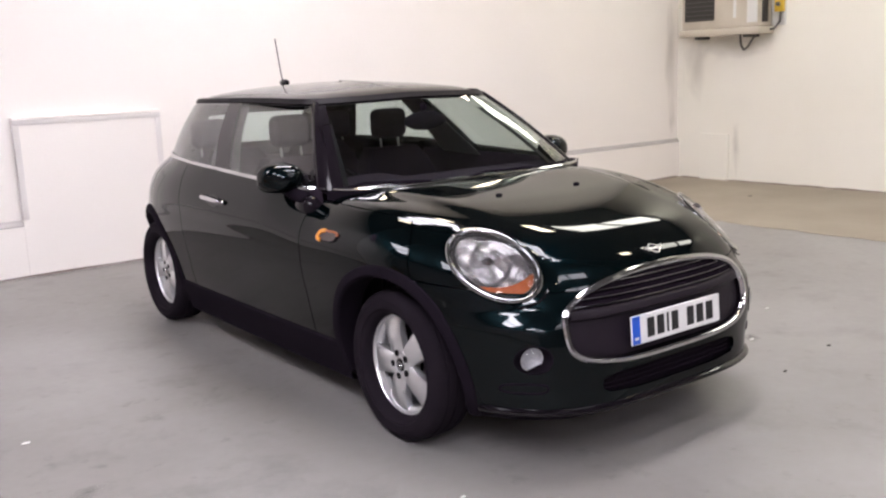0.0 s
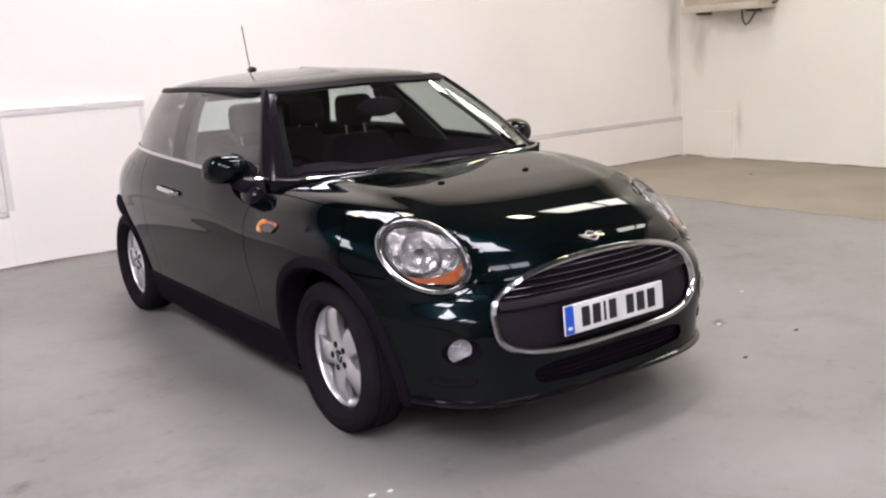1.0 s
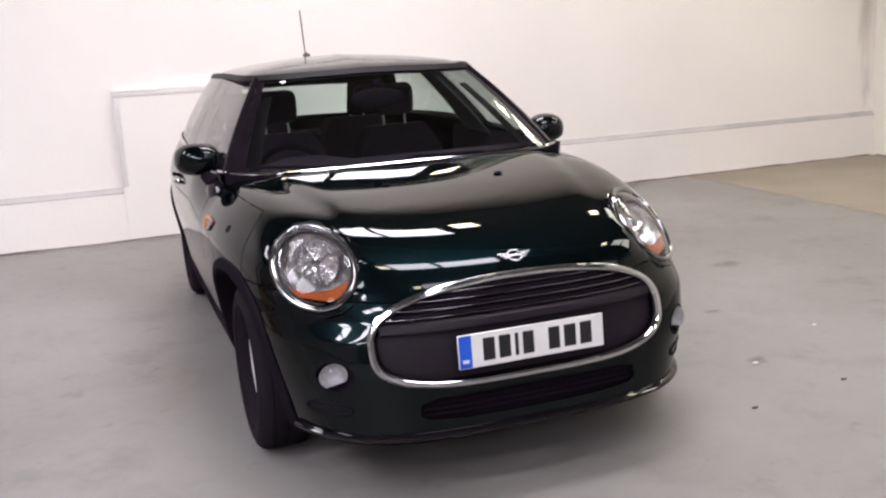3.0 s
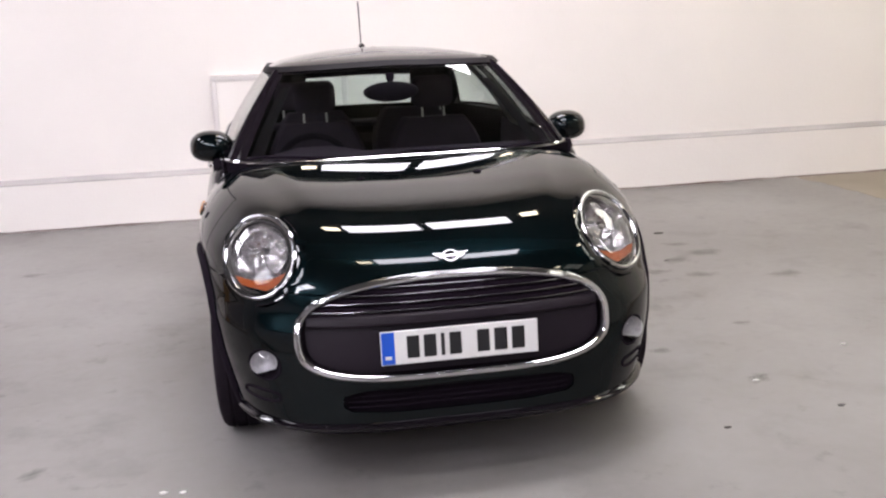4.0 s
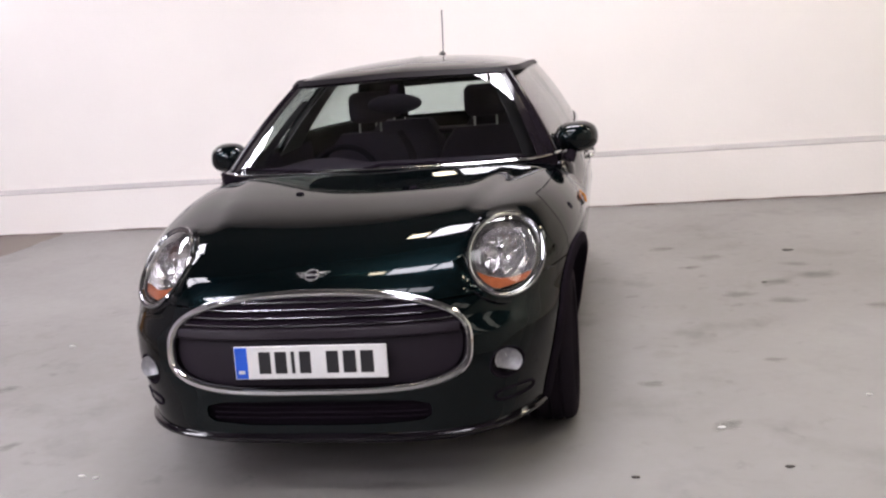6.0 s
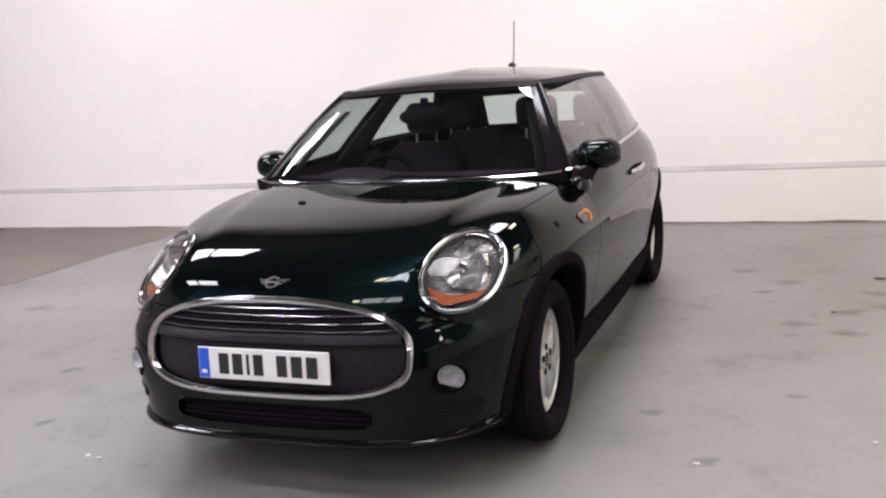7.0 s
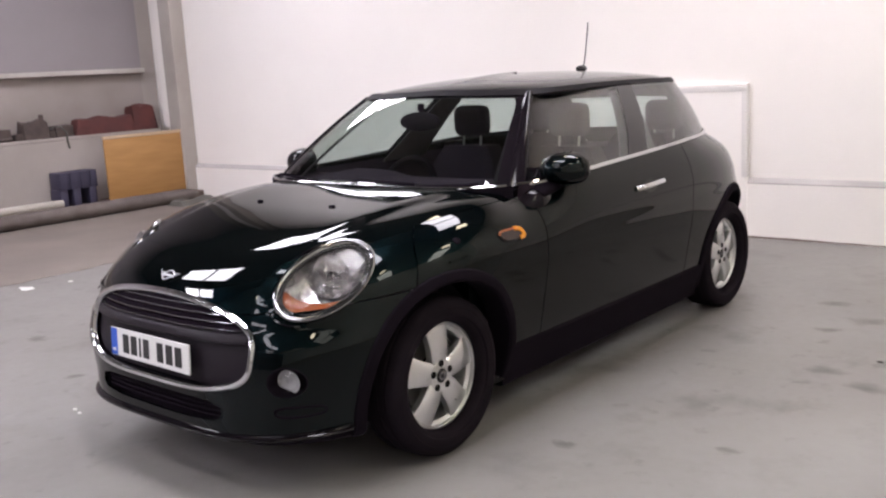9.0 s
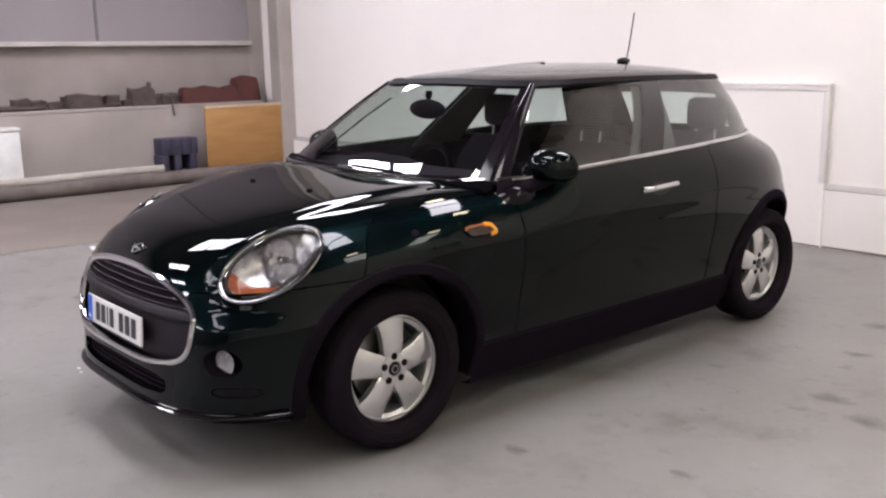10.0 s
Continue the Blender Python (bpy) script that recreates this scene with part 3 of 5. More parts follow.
def wheel(sd, yc, turn):
    T = Matrix.Translation((sd * (0.712 if yc < 0 else 0.690), yc, 0.303)) @ Matrix.Diagonal((sd, 1, 1, 1))

    def put(name, bm, mat, parent, label=""):
        bmesh.ops.transform(bm, matrix=T, verts=bm.verts)
        if sd < 0:
            bmesh.ops.reverse_faces(bm, faces=bm.faces)
        return part(name, bm, mat, parent, label)
    rim = lathe([(-0.09, 0.196), (-0.075, 0.175), (0.01, 0.170), (0.025, 0.176), (0.030, 0.186), (0.034, 0.1905), (0.042, 0.1915), (0.047, 0.196), (0.046, 0.2015), (0.036, 0.2025)], 64)
    bmesh.ops.recalc_face_normals(rim, faces=rim.faces)
    wh = put("wheel", rim, ALLOY, car, "silver five-spoke alloy wheel")
    tyre = lathe([(-0.088, 0.19), (-0.098, 0.22), (-0.100, 0.255), (-0.092, 0.283), (-0.078, 0.297), (-0.05, 0.302), (-0.047, 0.297), (-0.040, 0.297), (-0.037, 0.3025), (-0.004, 0.303), (-0.002, 0.297), (0.004, 0.297), (0.006, 0.303),
                  (0.037, 0.3025), (0.040, 0.297), (0.047, 0.297), (0.05, 0.302), (0.074, 0.297), (0.088, 0.283), (0.0955, 0.262), (0.0935, 0.258), (0.0955, 0.252), (0.092, 0.232), (0.085, 0.228), (0.083, 0.222), (0.072, 0.209), (0.052, 0.203), (0.04, 0.2015)], 72)
    bmesh.ops.recalc_face_normals(tyre, faces=tyre.faces)
    for v in tyre.verts:  # flat where it stands
        if v.co.z < -0.299:
            v.co.z = -0.3025
    put("tyre", tyre, RUBBER, wh, "black rubber tyre")
    for k in range(5):
        put("spoke", spoke_bm(turn + k * 2 * math.pi / 5), ALLOY, wh)
    hub = lathe([(0.0, 0.066), (0.040, 0.066), (0.050, 0.058), (0.052, 0.030), (0.046, 0.027), (0.046, 0.0)], 40)
    bmesh.ops.recalc_face_normals(hub, faces=hub.faces)
    put("hub", hub, ALLOY, wh)
    put("centre_cap", lathe([(0.040, 0.0265), (0.051, 0.0265), (0.054, 0.021), (0.0545, 0.0)], 28), GLOSS_BLACK, wh, "black centre cap")
    put("cap_ring", lathe([(0.0535, 0.017), (0.0555, 0.016), (0.0555, 0.012), (0.0535, 0.011)], 24), CHROME, wh)
    for k in range(5):
        a = turn + (k) * 2 * math.pi / 5
        c = (0, 0.048 * math.cos(a), 0.048 * math.sin(a))
        put("wheel_bolt", lathe([(0.045, 0.0135), (0.0532, 0.0135), (0.0538, 0.0115), (0.0535, 0.0)], 14, "X", c), BOLT, wh, "dark wheel bolt in its recess")
    put("brake_disc", lathe([(-0.03, 0.06), (-0.03, 0.138), (-0.02, 0.138), (-0.02, 0.06)], 40), STEEL, wh)
    cal = lathe([(-0.045, 0.085), (-0.045, 0.15), (0.005, 0.15), (0.01, 0.14), (0.01, 0.085)], 10, "X", (0, 0, 0), None, radians(10 if yc < 0 else 150), radians(70 if yc < 0 else 205))
    put("brake_caliper", cal, DARK_METAL, wh)
    put("axle_plate", lathe([(-0.06, 0.0), (-0.06, 0.17)], 32), PLASTIC, wh)


for sd in (-1, 1):
    for yc in (-AX, AX):
        wheel(sd, yc, radians(90 if sd > 0 else 90 - 36 + 14))


# headlights
def rim_points(xc, zc, a, b, n=2.0, steps=64):
    out = []
    for i in range(steps):
        t = 2 * math.pi * i / steps
        c, s = math.cos(t), math.sin(t)
        r = (abs(c)**n + abs(s)**n) ** (-1 / n)
        out.append((xc + a * c * r, zc + b * s * r))
    return out


def disc_rows(xc, zc, a, b, steps, offs, n=2.0):
    """Rings from the rim to the centre that follow the body; offs: (scale, offset along the outward axis)."""
    rows = []
    for sc, off, axis in offs:
        row = []
        for x, z in rim_points(xc, zc, a * sc, b * sc, n, steps):
            p, nn = on_front(x, z)
            row.append(p + axis * off)
        rows.append(row)
    return rows


def lamp_rows(sd, steps, offs):
    rows = []
    for sc, off, axis in offs:
        rows.append([on_lamp(sd, u, w)[0] + axis * off for u, w in rim_points(0, 0, HL[1] * sc, HL[2] * sc, 2, steps)])
    return rows


def headlight(sd):
    axis = Vector((sd * 0.42, -0.80, 0.42)).normalized()
    p0 = on_lamp(sd, 0, 0)[0]
    bowl = grid_bm(lamp_rows(sd, 64, [(1.0, -0.002, axis), (0.97, -0.022, axis), (0.90, -0.055, axis), (0.70, -0.085, axis), (0.4, -0.105, axis), (0.02, -0.11, axis)]), True)
    bmesh.ops.recalc_face_normals(bowl, faces=bowl.faces)
    hl = part("headlight", bowl, LAMP_DARK, car, "round headlight with a chrome ring and clear lens")
    rim = [on_lamp(sd, u, w) for u, w in rim_points(0, 0, HL[1] * 1.01, HL[2] * 1.01)]
    ups = [n for p, n in rim]
    part("chrome_ring", sweep([p for p, n in rim], [(-0.012, -0.004), (-0.010, 0.004), (-0.005, 0.009), (0.000, 0.010), (0.005, 0.007), (0.008, -0.006)], True, ups), RING, hl)
    joint = [on_lamp(sd, -sd * u, w) for u, w in [(HL[1] * 1.20 * math.cos(a), HL[2] * 1.16 * math.sin(a)) for a in [radians(-100 + 150 * k / 40) for k in range(41)]]]
    part("bonnet_joint", sweep([p for p, n in joint], [(-0.0035, -0.003), (-0.002, 0.0015), (0.002, 0.0015), (0.0035, -0.003)], False, [n for p, n in joint]), GLOSS_BLACK, hl, "fine joint round the headlight")
    pts2 = [p - n * 0.004 for p, n in (on_lamp(sd, u, w) for u, w in rim_points(0, 0, HL[1] * 0.88, HL[2] * 0.88))]
    part("inner_ring", sweep(pts2, circle(0.0045, 8), True, ups), DARK_METAL, hl)
    lens = grid_bm(lamp_rows(sd, 48, [(0.97, 0.001, axis), (0.9, 0.007, axis), (0.7, 0.013, axis), (0.4, 0.017, axis), (0.2, 0.018, axis), (0.01, 0.018, axis)]), True)
    bmesh.ops.recalc_face_normals(lens, faces=lens.faces)
    ob = part("lens", lens, LENS, hl, "clear bulging lens")
    ob.visible_shadow = False
    # main reflector: a faceted bowl with its lamp
    c = p0 - axis * 0.042 + Vector((sd * 0.0, 0.012, 0.018))
    M = Matrix.Translation(c) @ Vector((0, 0, 1)).rotation_difference(Vector((sd * 0.22, -0.95, 0.12))).to_matrix().to_4x4()
    bm = bmesh.new()
    rows = []
    for k in range(9):
        q = k / 8
        row = []
        for i in range(40):
            t = 2 * math.pi * i / 40
            wob = 1 + 0.05 * (1 if i % 4 < 2 else -1) * (0.3 + 0.7 * (1 if k % 2 else -1)) * (q if q < 0.95 else 0)
            r = 0.076 * math.sin(q * math.pi / 2) + 0.001
            row.append(Vector((r * math.cos(t), r * math.sin(t) * 1.02, -0.055 * math.cos(q * math.pi / 2) * wob)))
        rows.append(row)
    grid_bm(rows, True, False, bm)
    bmesh.ops.transform(bm, matrix=M, verts=bm.verts)
    bmesh.ops.recalc_face_normals(bm, faces=bm.faces)
    part("reflector", bm, REFLECT, hl, "bright faceted reflector", smooth=False)
    bm = lathe([(-0.055, 0.012), (-0.02, 0.016), (0.0, 0.016), (0.004, 0.012), (0.005, 0.0)], 20, "Z")
    bmesh.ops.transform(bm, matrix=M, verts=bm.verts)
    part("bulb", bm, CHROME, hl)
    # second reflector towards the middle of the car
    M2 = Matrix.Translation(p0 - axis * 0.035 + Vector((-sd * 0.055, 0.0, -0.012))) @ Vector((0, 0, 1)).rotation_difference(Vector((-sd * 0.05, -0.97, 0.2))).to_matrix().to_4x4()
    bm = lathe([(-0.04, 0.005), (-0.03, 0.03), (-0.012, 0.043), (0.0, 0.048), (0.0, 0.052)], 32, "Z")
    bmesh.ops.transform(bm, matrix=M2, verts=bm.verts)
    part("side_reflector", bm, REFLECT, hl)
    # indicator along the bottom
    rows = []
    for k in range(5):
        row = []
        for i in range(25):
            t = radians(205 + 130 * i / 24)
            sc = 0.90 - 0.34 * k / 4 * math.sin(math.pi * i / 24) ** 0.6
            p, nn = on_lamp(sd, HL[1] * sc * math.cos(t), HL[2] * sc * math.sin(t))
            row.append(p - axis * (0.008 + 0.004 * k))
        rows.append(row)
    bm = grid_bm(rows)
    bmesh.ops.recalc_face_normals(bm, faces=bm.faces)
    part("indicator", bm, INDICATOR, hl, "orange indicator segment")


RING = material("lamp_ring", (0.32, 0.32, 0.33), 0.12, 1.0)
REFLECT = material("lamp_reflector", (0.95, 0.94, 0.95), 0.2, 1.0, 0, (0.74, 0.73, 0.74), 40, 200)
LAMP_DARK = material("lamp_housing", (0.70, 0.68, 0.69), 0.22, 0.9, 0, (0.30, 0.29, 0.30), 25, 120, 0.6)
INDICATOR = material("indicator_orange", (0.24, 0.055, 0.010), 0.45, 0.0, 0.0, (0.17, 0.035, 0.006), 60, 200, spec=0.15)
for sd in (-1, 1):
    headlight(sd)


# grille
def grille_edge(sc, steps=96):
    out = []
    for i in range(steps):
        t = 2 * math.pi * i / steps
        x, z = 0.506 * math.cos(t), (0.168 if math.sin(t) > 0 else 0.143) * math.sin(t)
        f = grille_shape(Vector((x, -2, 0.525 + z)))[0]
        out.append((x / f * sc, 0.525 + z / f * sc))
    return out


def inside_grille(z, sc=0.96):
    b, n = (0.168, 2.35) if z > 0.525 else (0.143, 3.6)
    q = abs(z - 0.525) / (b * sc)
    return 0.506 * sc * (max(0.0, 1 - q**n)) ** (1 / n)


pts, ups = [], []
for x, z in grille_edge(1.0):
    p, nn = on_front(x, z)
    pts.append(p)
    ups.append(nn)
rows = []
for sc, off in ((1.0, 0.0), (0.985, -0.045), (0.9, -0.05), (0.6, -0.05), (0.3, -0.05), (0.01, -0.05)):
    rows.append([on_front(x, z)[0] + Vector((0, -off, 0)) for x, z in grille_edge(sc)])
bm = grid_bm(rows, True)
bmesh.ops.recalc_face_normals(bm, faces=bm.faces)
grille = part("grille", bm, material("grille_black", (0.009, 0.0065, 0.0095), 0.85, spec=0.05), car, "black radiator grille in a chrome surround")
part("chrome_surround", sweep(pts, [(-0.014, -0.010), (-0.013, 0.003), (-0.008, 0.009), (0.003, 0.010), (0.010, 0.004), (0.011, -0.01)], True, ups), CHROME, grille)


def bar(z, h, off, mat, name, sc=0.955, bulge=0.006, label=""):
    X = inside_grille(z, sc)
    rows = []
    n = 40
    for dz, do in ((-h, -0.02), (-h, -0.002), (-h * 0.6, bulge), (h * 0.6, bulge), (h, -0.002), (h, -0.02)):
        rows.append([on_front(X * (2 * i / n - 1), z + dz)[0] + Vector((0, -off - do, 0)) for i in range(n + 1)])
    bm = grid_bm(rows)
    bmesh.ops.recalc_face_normals(bm, faces=bm.faces)
    return part(name, bm, mat, grille, label)


SLAT = material("slat_black", (0.0105, 0.0070, 0.0115), 0.75, 0, 0, spec=0.03)
for z in (0.600, 0.624, 0.648, 0.670):
    s = bar(z, 0.0075, -0.022, SLAT, "slat", label="black grille slat")
    bar(z - 0.006, 0.0018, -0.016, SLAT_EDGE if z > 0.6 else (SLAT_EDGE := material("slat_edge", (0.30, 0.29, 0.31), 0.2, 1.0)), "slat_edge", label="thin bright edge of the slat")
GRILLE_PLASTIC = material("grille_plastic", (0.0115, 0.0074, 0.0124), 0.55, 0, 0, None, 8, 400, 0.15, spec=0.2)
bar(0.566, 0.018, -0.010, GRILLE_PLASTIC, "cross_bar", label="dark grey cross bar")
rows = []
for k in range(9):
    z = 0.398 + (0.547 - 0.398) * k / 8
    X = inside_grille(z, 0.95)
    rows.append([on_front(X * (2 * i / 40 - 1), z)[0] + Vector((0, 0.026, 0)) for i in range(41)])
bm = grid_bm(rows)
bmesh.ops.recalc_face_normals(bm, faces=bm.faces)
part("lower_panel", bm, GRILLE_PLASTIC, grille, "dark plastic lower grille panel")

# number plate: blank bars in place of its marks
PM = Matrix.Translation((0, -1.982, 0.484)) @ Matrix.Rotation(radians(-4), 4, "X")
plate_w, plate_h = 0.252, 0.0535


def plate_part(name, x0, x1, z0, z1, d, mat, parent, label=""):
    bm = box_bm(x0, x1, -d, 0.004, z0, z1, 0.0015, 1)
    bmesh.ops.transform(bm, matrix=PM, verts=bm.verts)
    return part(name, bm, mat, parent, label)


plate = plate_part("number_plate", -plate_w, plate_w, -plate_h, plate_h, 0.004, WHITE_PLATE, car, "white number plate with a blue band")
plate_part("band", -plate_w + 0.002, -plate_w + 0.044, -plate_h + 0.002, plate_h - 0.002, 0.0055, BLUE, plate)
plate_part("band_mark", -plate_w + 0.012, -plate_w + 0.034, -0.036, -0.024, 0.0065, WHITE_PLATE, plate)
for x, w in ((-0.150, 0.020), (-0.096, 0.020), (-0.055, 0.006), (-0.015, 0.019), (0.075, 0.020), (0.131, 0.021), (0.188, 0.021)):
    plate_part("dark_bar", x - w, x + w, -0.036, 0.036, 0.0058, INK, plate)
part("plate_mount", box_bm(-0.20, 0.20, -1.978, -1.92, 0.45, 0.52, 0.004), PLASTIC, car)


# fog lamps
def fog(sd):
    xc, zc = sd * 0.614, 0.430
    ax = Vector((0, -1, 0))
    bowl = grid_bm(disc_rows(xc, zc, 0.050, 0.050, 32, [(1.0, 0.0, ax), (0.96, -0.03, ax), (0.8, -0.055, ax), (0.4, -0.06, ax), (0.02, -0.06, ax)]), True)
    bmesh.ops.recalc_face_normals(bowl, faces=bowl.faces)
    f = part("fog_lamp", bowl, PLASTIC, car, "round fog lamp in a black recess")
    p0 = on_front(xc, zc)[0]
    M = Matrix.Translation((xc + sd * 0.004, p0.y + 0.014, zc + 0.002)) @ Vector((0, 0, 1)).rotation_difference(Vector((sd * 0.25, -0.97, 0.05))).to_matrix().to_4x4()
    rows = []
    for k in range(7):  # upper bowl, cut off flat below
        q = k / 6
        rows.append([M @ Vector((0.044 * q * math.cos(t), max(-0.028, 0.040 * q * math.sin(t)), -0.022 * (1 - q * q))) for t in [2 * math.pi * i / 32 for i in range(32)]])
    bm = grid_bm(rows, True)
    bmesh.ops.recalc_face_normals(bm, faces=bm.faces)
    part("reflector", bm, FOG_REFLECT, f)
    bm = lathe([(0.0, 0.040), (0.009, 0.033), (0.014, 0.018), (0.016, 0.001)], 32, "Z")
    bmesh.ops.transform(bm, matrix=M, verts=bm.verts)
    part("lens", bm, FOG_LENS, f).visible_shadow = False
    pts, ups = [], []
    for x, z in rim_points(xc, zc, 0.050, 0.050, 2, 40):
        p, nn = on_front(x, z)
        pts.append(p)
        ups.append(nn)
    part("bezel", sweep(pts, circle(0.003, 6), True, ups), PLASTIC, f)
    # small duct below
    pts, ups = [], []
    for x, z in rim_points(sd * 0.628, 0.322, 0.056, 0.018, 3, 28):
        p, nn = on_front(x, z)
        pts.append(p)
        ups.append(nn)
    part("duct_bezel", sweep(pts, circle(0.005, 8), True, ups), PLASTIC, f, "black air duct edge")


FOG_REFLECT = material("fog_reflector", (0.55, 0.55, 0.56), 0.3, 0.35, 0, (0.33, 0.33, 0.34), 60, 200)
FOG_LENS = glass("fog_lens", (0.80, 0.80, 0.82), 0.08, 0.1)
for sd in (-1, 1):
    fog(sd)

# lower intake
rows = []
for k in range(5):
    z = 0.222 + 0.155 * k / 4
    rows.append([on_front(0.43 * (2 * i / 30 - 1), z)[0] + Vector((0, 0.05 * (1 - abs(i / 15 - 1) ** 6) + 0.003, 0)) for i in range(31)])
bm = grid_bm(rows)
bmesh.ops.recalc_face_normals(bm, faces=bm.faces)
INTAKE = material("intake_black", (0.0125, 0.0088, 0.0135), 0.6, 0, 0, spec=0.06)
intake = part("lower_intake", bm, INTAKE, car, "black lower air intake")
for z in (0.287, 0.304, 0.321, 0.338):
    pts = [on_front(0.36 * (2 * i / 30 - 1), z)[0] + Vector((0, 0.022, 0)) for i in range(31)]
    part("intake_bar", sweep(pts, circle(0.0035, 6), False, [Vector((0, 0, 1))] * 31), SLAT, intake)
# chin spoiler
pts, ups = [], []
for i in range(69):
    q = ring(1.15, -1)[34 - i] if i <= 34 else ring(1.15, 1)[i - 34]
    pts.append(Vector(q))
part("front_lip", sweep(pts, [(-0.010, -0.014), (0.014, -0.012), (0.018, -0.006), (0.017, -0.001), (0.003, 0.010), (-0.010, 0.010)], False, [Vector((0, 0, 1))] * len(pts)), GLOSS_BLACK, car, "gloss black lip under the bumper")

# winged emblem as plain shapes
pc, pn = on_front(0, 0.735)
ux = Vector((1, 0, 0))
uy = pn.cross(ux)


def flat(points, h, name, mat, parent):
    bm = bmesh.new()
    vs = [bm.verts.new(pc + (ux * x + uy * y) * 1.3 + pn * 0.003) for x, y in points]
    f = bm.faces.new(vs)
    r = bmesh.ops.extrude_face_region(bm, geom=[f])
    bmesh.ops.translate(bm, verts=[v for v in r["geom"] if isinstance(v, bmesh.types.BMVert)], vec=pn * h)
    bmesh.ops.recalc_face_normals(bm, faces=bm.faces)
    return part(name, bm, mat, parent)


BADGE = material("badge_metal", (0.45, 0.45, 0.46), 0.28, 1.0)
emblem = flat([(0.017 * math.cos(t * math.pi / 12), 0.017 * math.sin(t * math.pi / 12)) for t in range(24)], 0.003, "emblem", PLASTIC, car)
ringp = [pc + ux * 0.0234 * math.cos(t * math.pi / 16) + uy * 0.0234 * math.sin(t * math.pi / 16) + pn * 0.006 for t in range(32)]
part("ring", sweep(ringp, circle(0.0028, 6), True, [pn] * 32), BADGE, emblem)
flat([(-0.016, 0.003), (0.016, 0.003), (0.016, -0.003), (-0.016, -0.003)], 0.005, "bar", BADGE, emblem)
for sd in (-1, 1):
    flat([(sd * 0.020, 0.009), (sd * 0.046, 0.011), (sd * 0.042, 0.0085), (sd * 0.021, 0.0065)], 0.004, "wing", BADGE, emblem)
    flat([(sd * 0.022, 0.003), (sd * 0.038, 0.004), (sd * 0.034, 0.001), (sd * 0.022, 0.0)], 0.004, "wing", BADGE, emblem)
    flat([(sd * 0.021, -0.004), (sd * 0.031, -0.003), (sd * 0.027, -0.006), (sd * 0.020, -0.007)], 0.004, "wing", BADGE, emblem)


# side details
def side_strip(sd, i0, i1, off, sec, mat, name, t=0.0, label=""):
    pts = [house(t, sd, i) for i in range(i0, i1 + 1)]
    ups = []
    for p in pts:
        ups.append(Vector((p.x, 0.25 * (p.y - 0.3), 0.2)).normalized())
    pts = [p + u * off for p, u in zip(pts, ups)]
    return part(name, sweep(pts, sec, False, ups), mat, car, label)


BELT = [(-0.009, 0.0), (-0.008, 0.008), (0.0, 0.011), (0.008, 0.008), (0.009, 0.0)]
for sd in (-1, 1):
    side_strip(sd, 22, 88, 0.004, BELT, CHROME, "belt_strip", 0.01, "chrome strip under the side windows")


def handle(sd):
    bm = bmesh.new()
    pts, ups = [], []
    for i in range(15):
        y = 0.075 + 0.255 * i / 14
        p, nn = on_side(y, 0.832 + 0.010 * i / 14, sd)
        q = abs(i / 7 - 1)
        pts.append(p + nn * (0.032 - 0.028 * q**6))
        ups.append(nn)
    h = part("door_handle", sweep(pts, circle(0.011, 10, 0.55), False, ups), CHROME, car, "chrome bar door handle")
    rows = []
    for k in range(5):
        row = []
        for i in range(13):
            t = 2 * math.pi * i / 12
            p, nn = on_side(0.20 + 0.075 * k / 4 * math.cos(t), 0.832 + 0.030 * k / 4 * math.sin(t), sd)
            row.append(p + nn * 0.002)
        rows.append(row)
    bm = grid_bm(rows)
    bmesh.ops.recalc_face_normals(bm, faces=bm.faces)
    part("grip_recess", bm, GLOSS_BLACK, h)


AMBER_DEEP = material("deep_amber_plastic", (0.30, 0.075, 0.012), 0.3, 0, 0.4)
INSERT = material("brown_insert", (0.03, 0.012, 0.008), 0.25, 0, 0.2)


def side_indicator(sd):
    pts, ups = [], []
    for i in range(40):
        t = 2 * math.pi * i / 40
        c, s = math.cos(t), math.sin(t)
        r = (abs(c)**4 + abs(s)**4) ** (-1 / 4)
        p, nn = on_side(-0.884 + 0.067 * c * r - 0.012 * s * r, 0.783 + 0.018 * s * r, sd)
        pts.append(p + nn * 0.004)
        ups.append(nn)
    ind = part("side_indicator", sweep(pts, [(-0.005, -0.004), (-0.004, 0.002), (0.0, 0.004), (0.004, 0.002), (0.005, -0.004)], True, ups), GLOSS_BLACK, car, "dark side indicator frame with an amber lens")
    order = [(i - 5) % 40 for i in range(24)]
    part("amber_strip", sweep([pts[i] + ups[i] * 0.003 for i in order], [(-0.0045, -0.003), (-0.004, 0.002), (0.0, 0.003), (0.004, 0.002), (0.0045, -0.003)], False, [ups[i] for i in order]), AMBER_DEEP, ind, "thin amber strip")
    order = [(i - 7) % 40 for i in range(15)]
    part("end_lens", sweep([pts[i] + ups[i] * 0.004 - Vector((0, 0.005, 0)) for i in order], [(-0.009, -0.003), (-0.008, 0.003), (0.0, 0.005), (0.008, 0.003), (0.009, -0.003)], False, [ups[i] for i in order]), AMBER, ind, "bright amber end lens")
    c0 = sum((Vector(p) for p in pts), Vector()) / 40
    rows = [[p * k + c0 * (1 - k) + Vector((sd, 0, 0)) * 0.003 for p in pts] for k in (0.95, 0.5, 0.02)]
    bm = grid_bm(rows, True)
    bmesh.ops.recalc_face_normals(bm, faces=bm.faces)
    part("insert", bm, INSERT, ind, "dark brown insert")


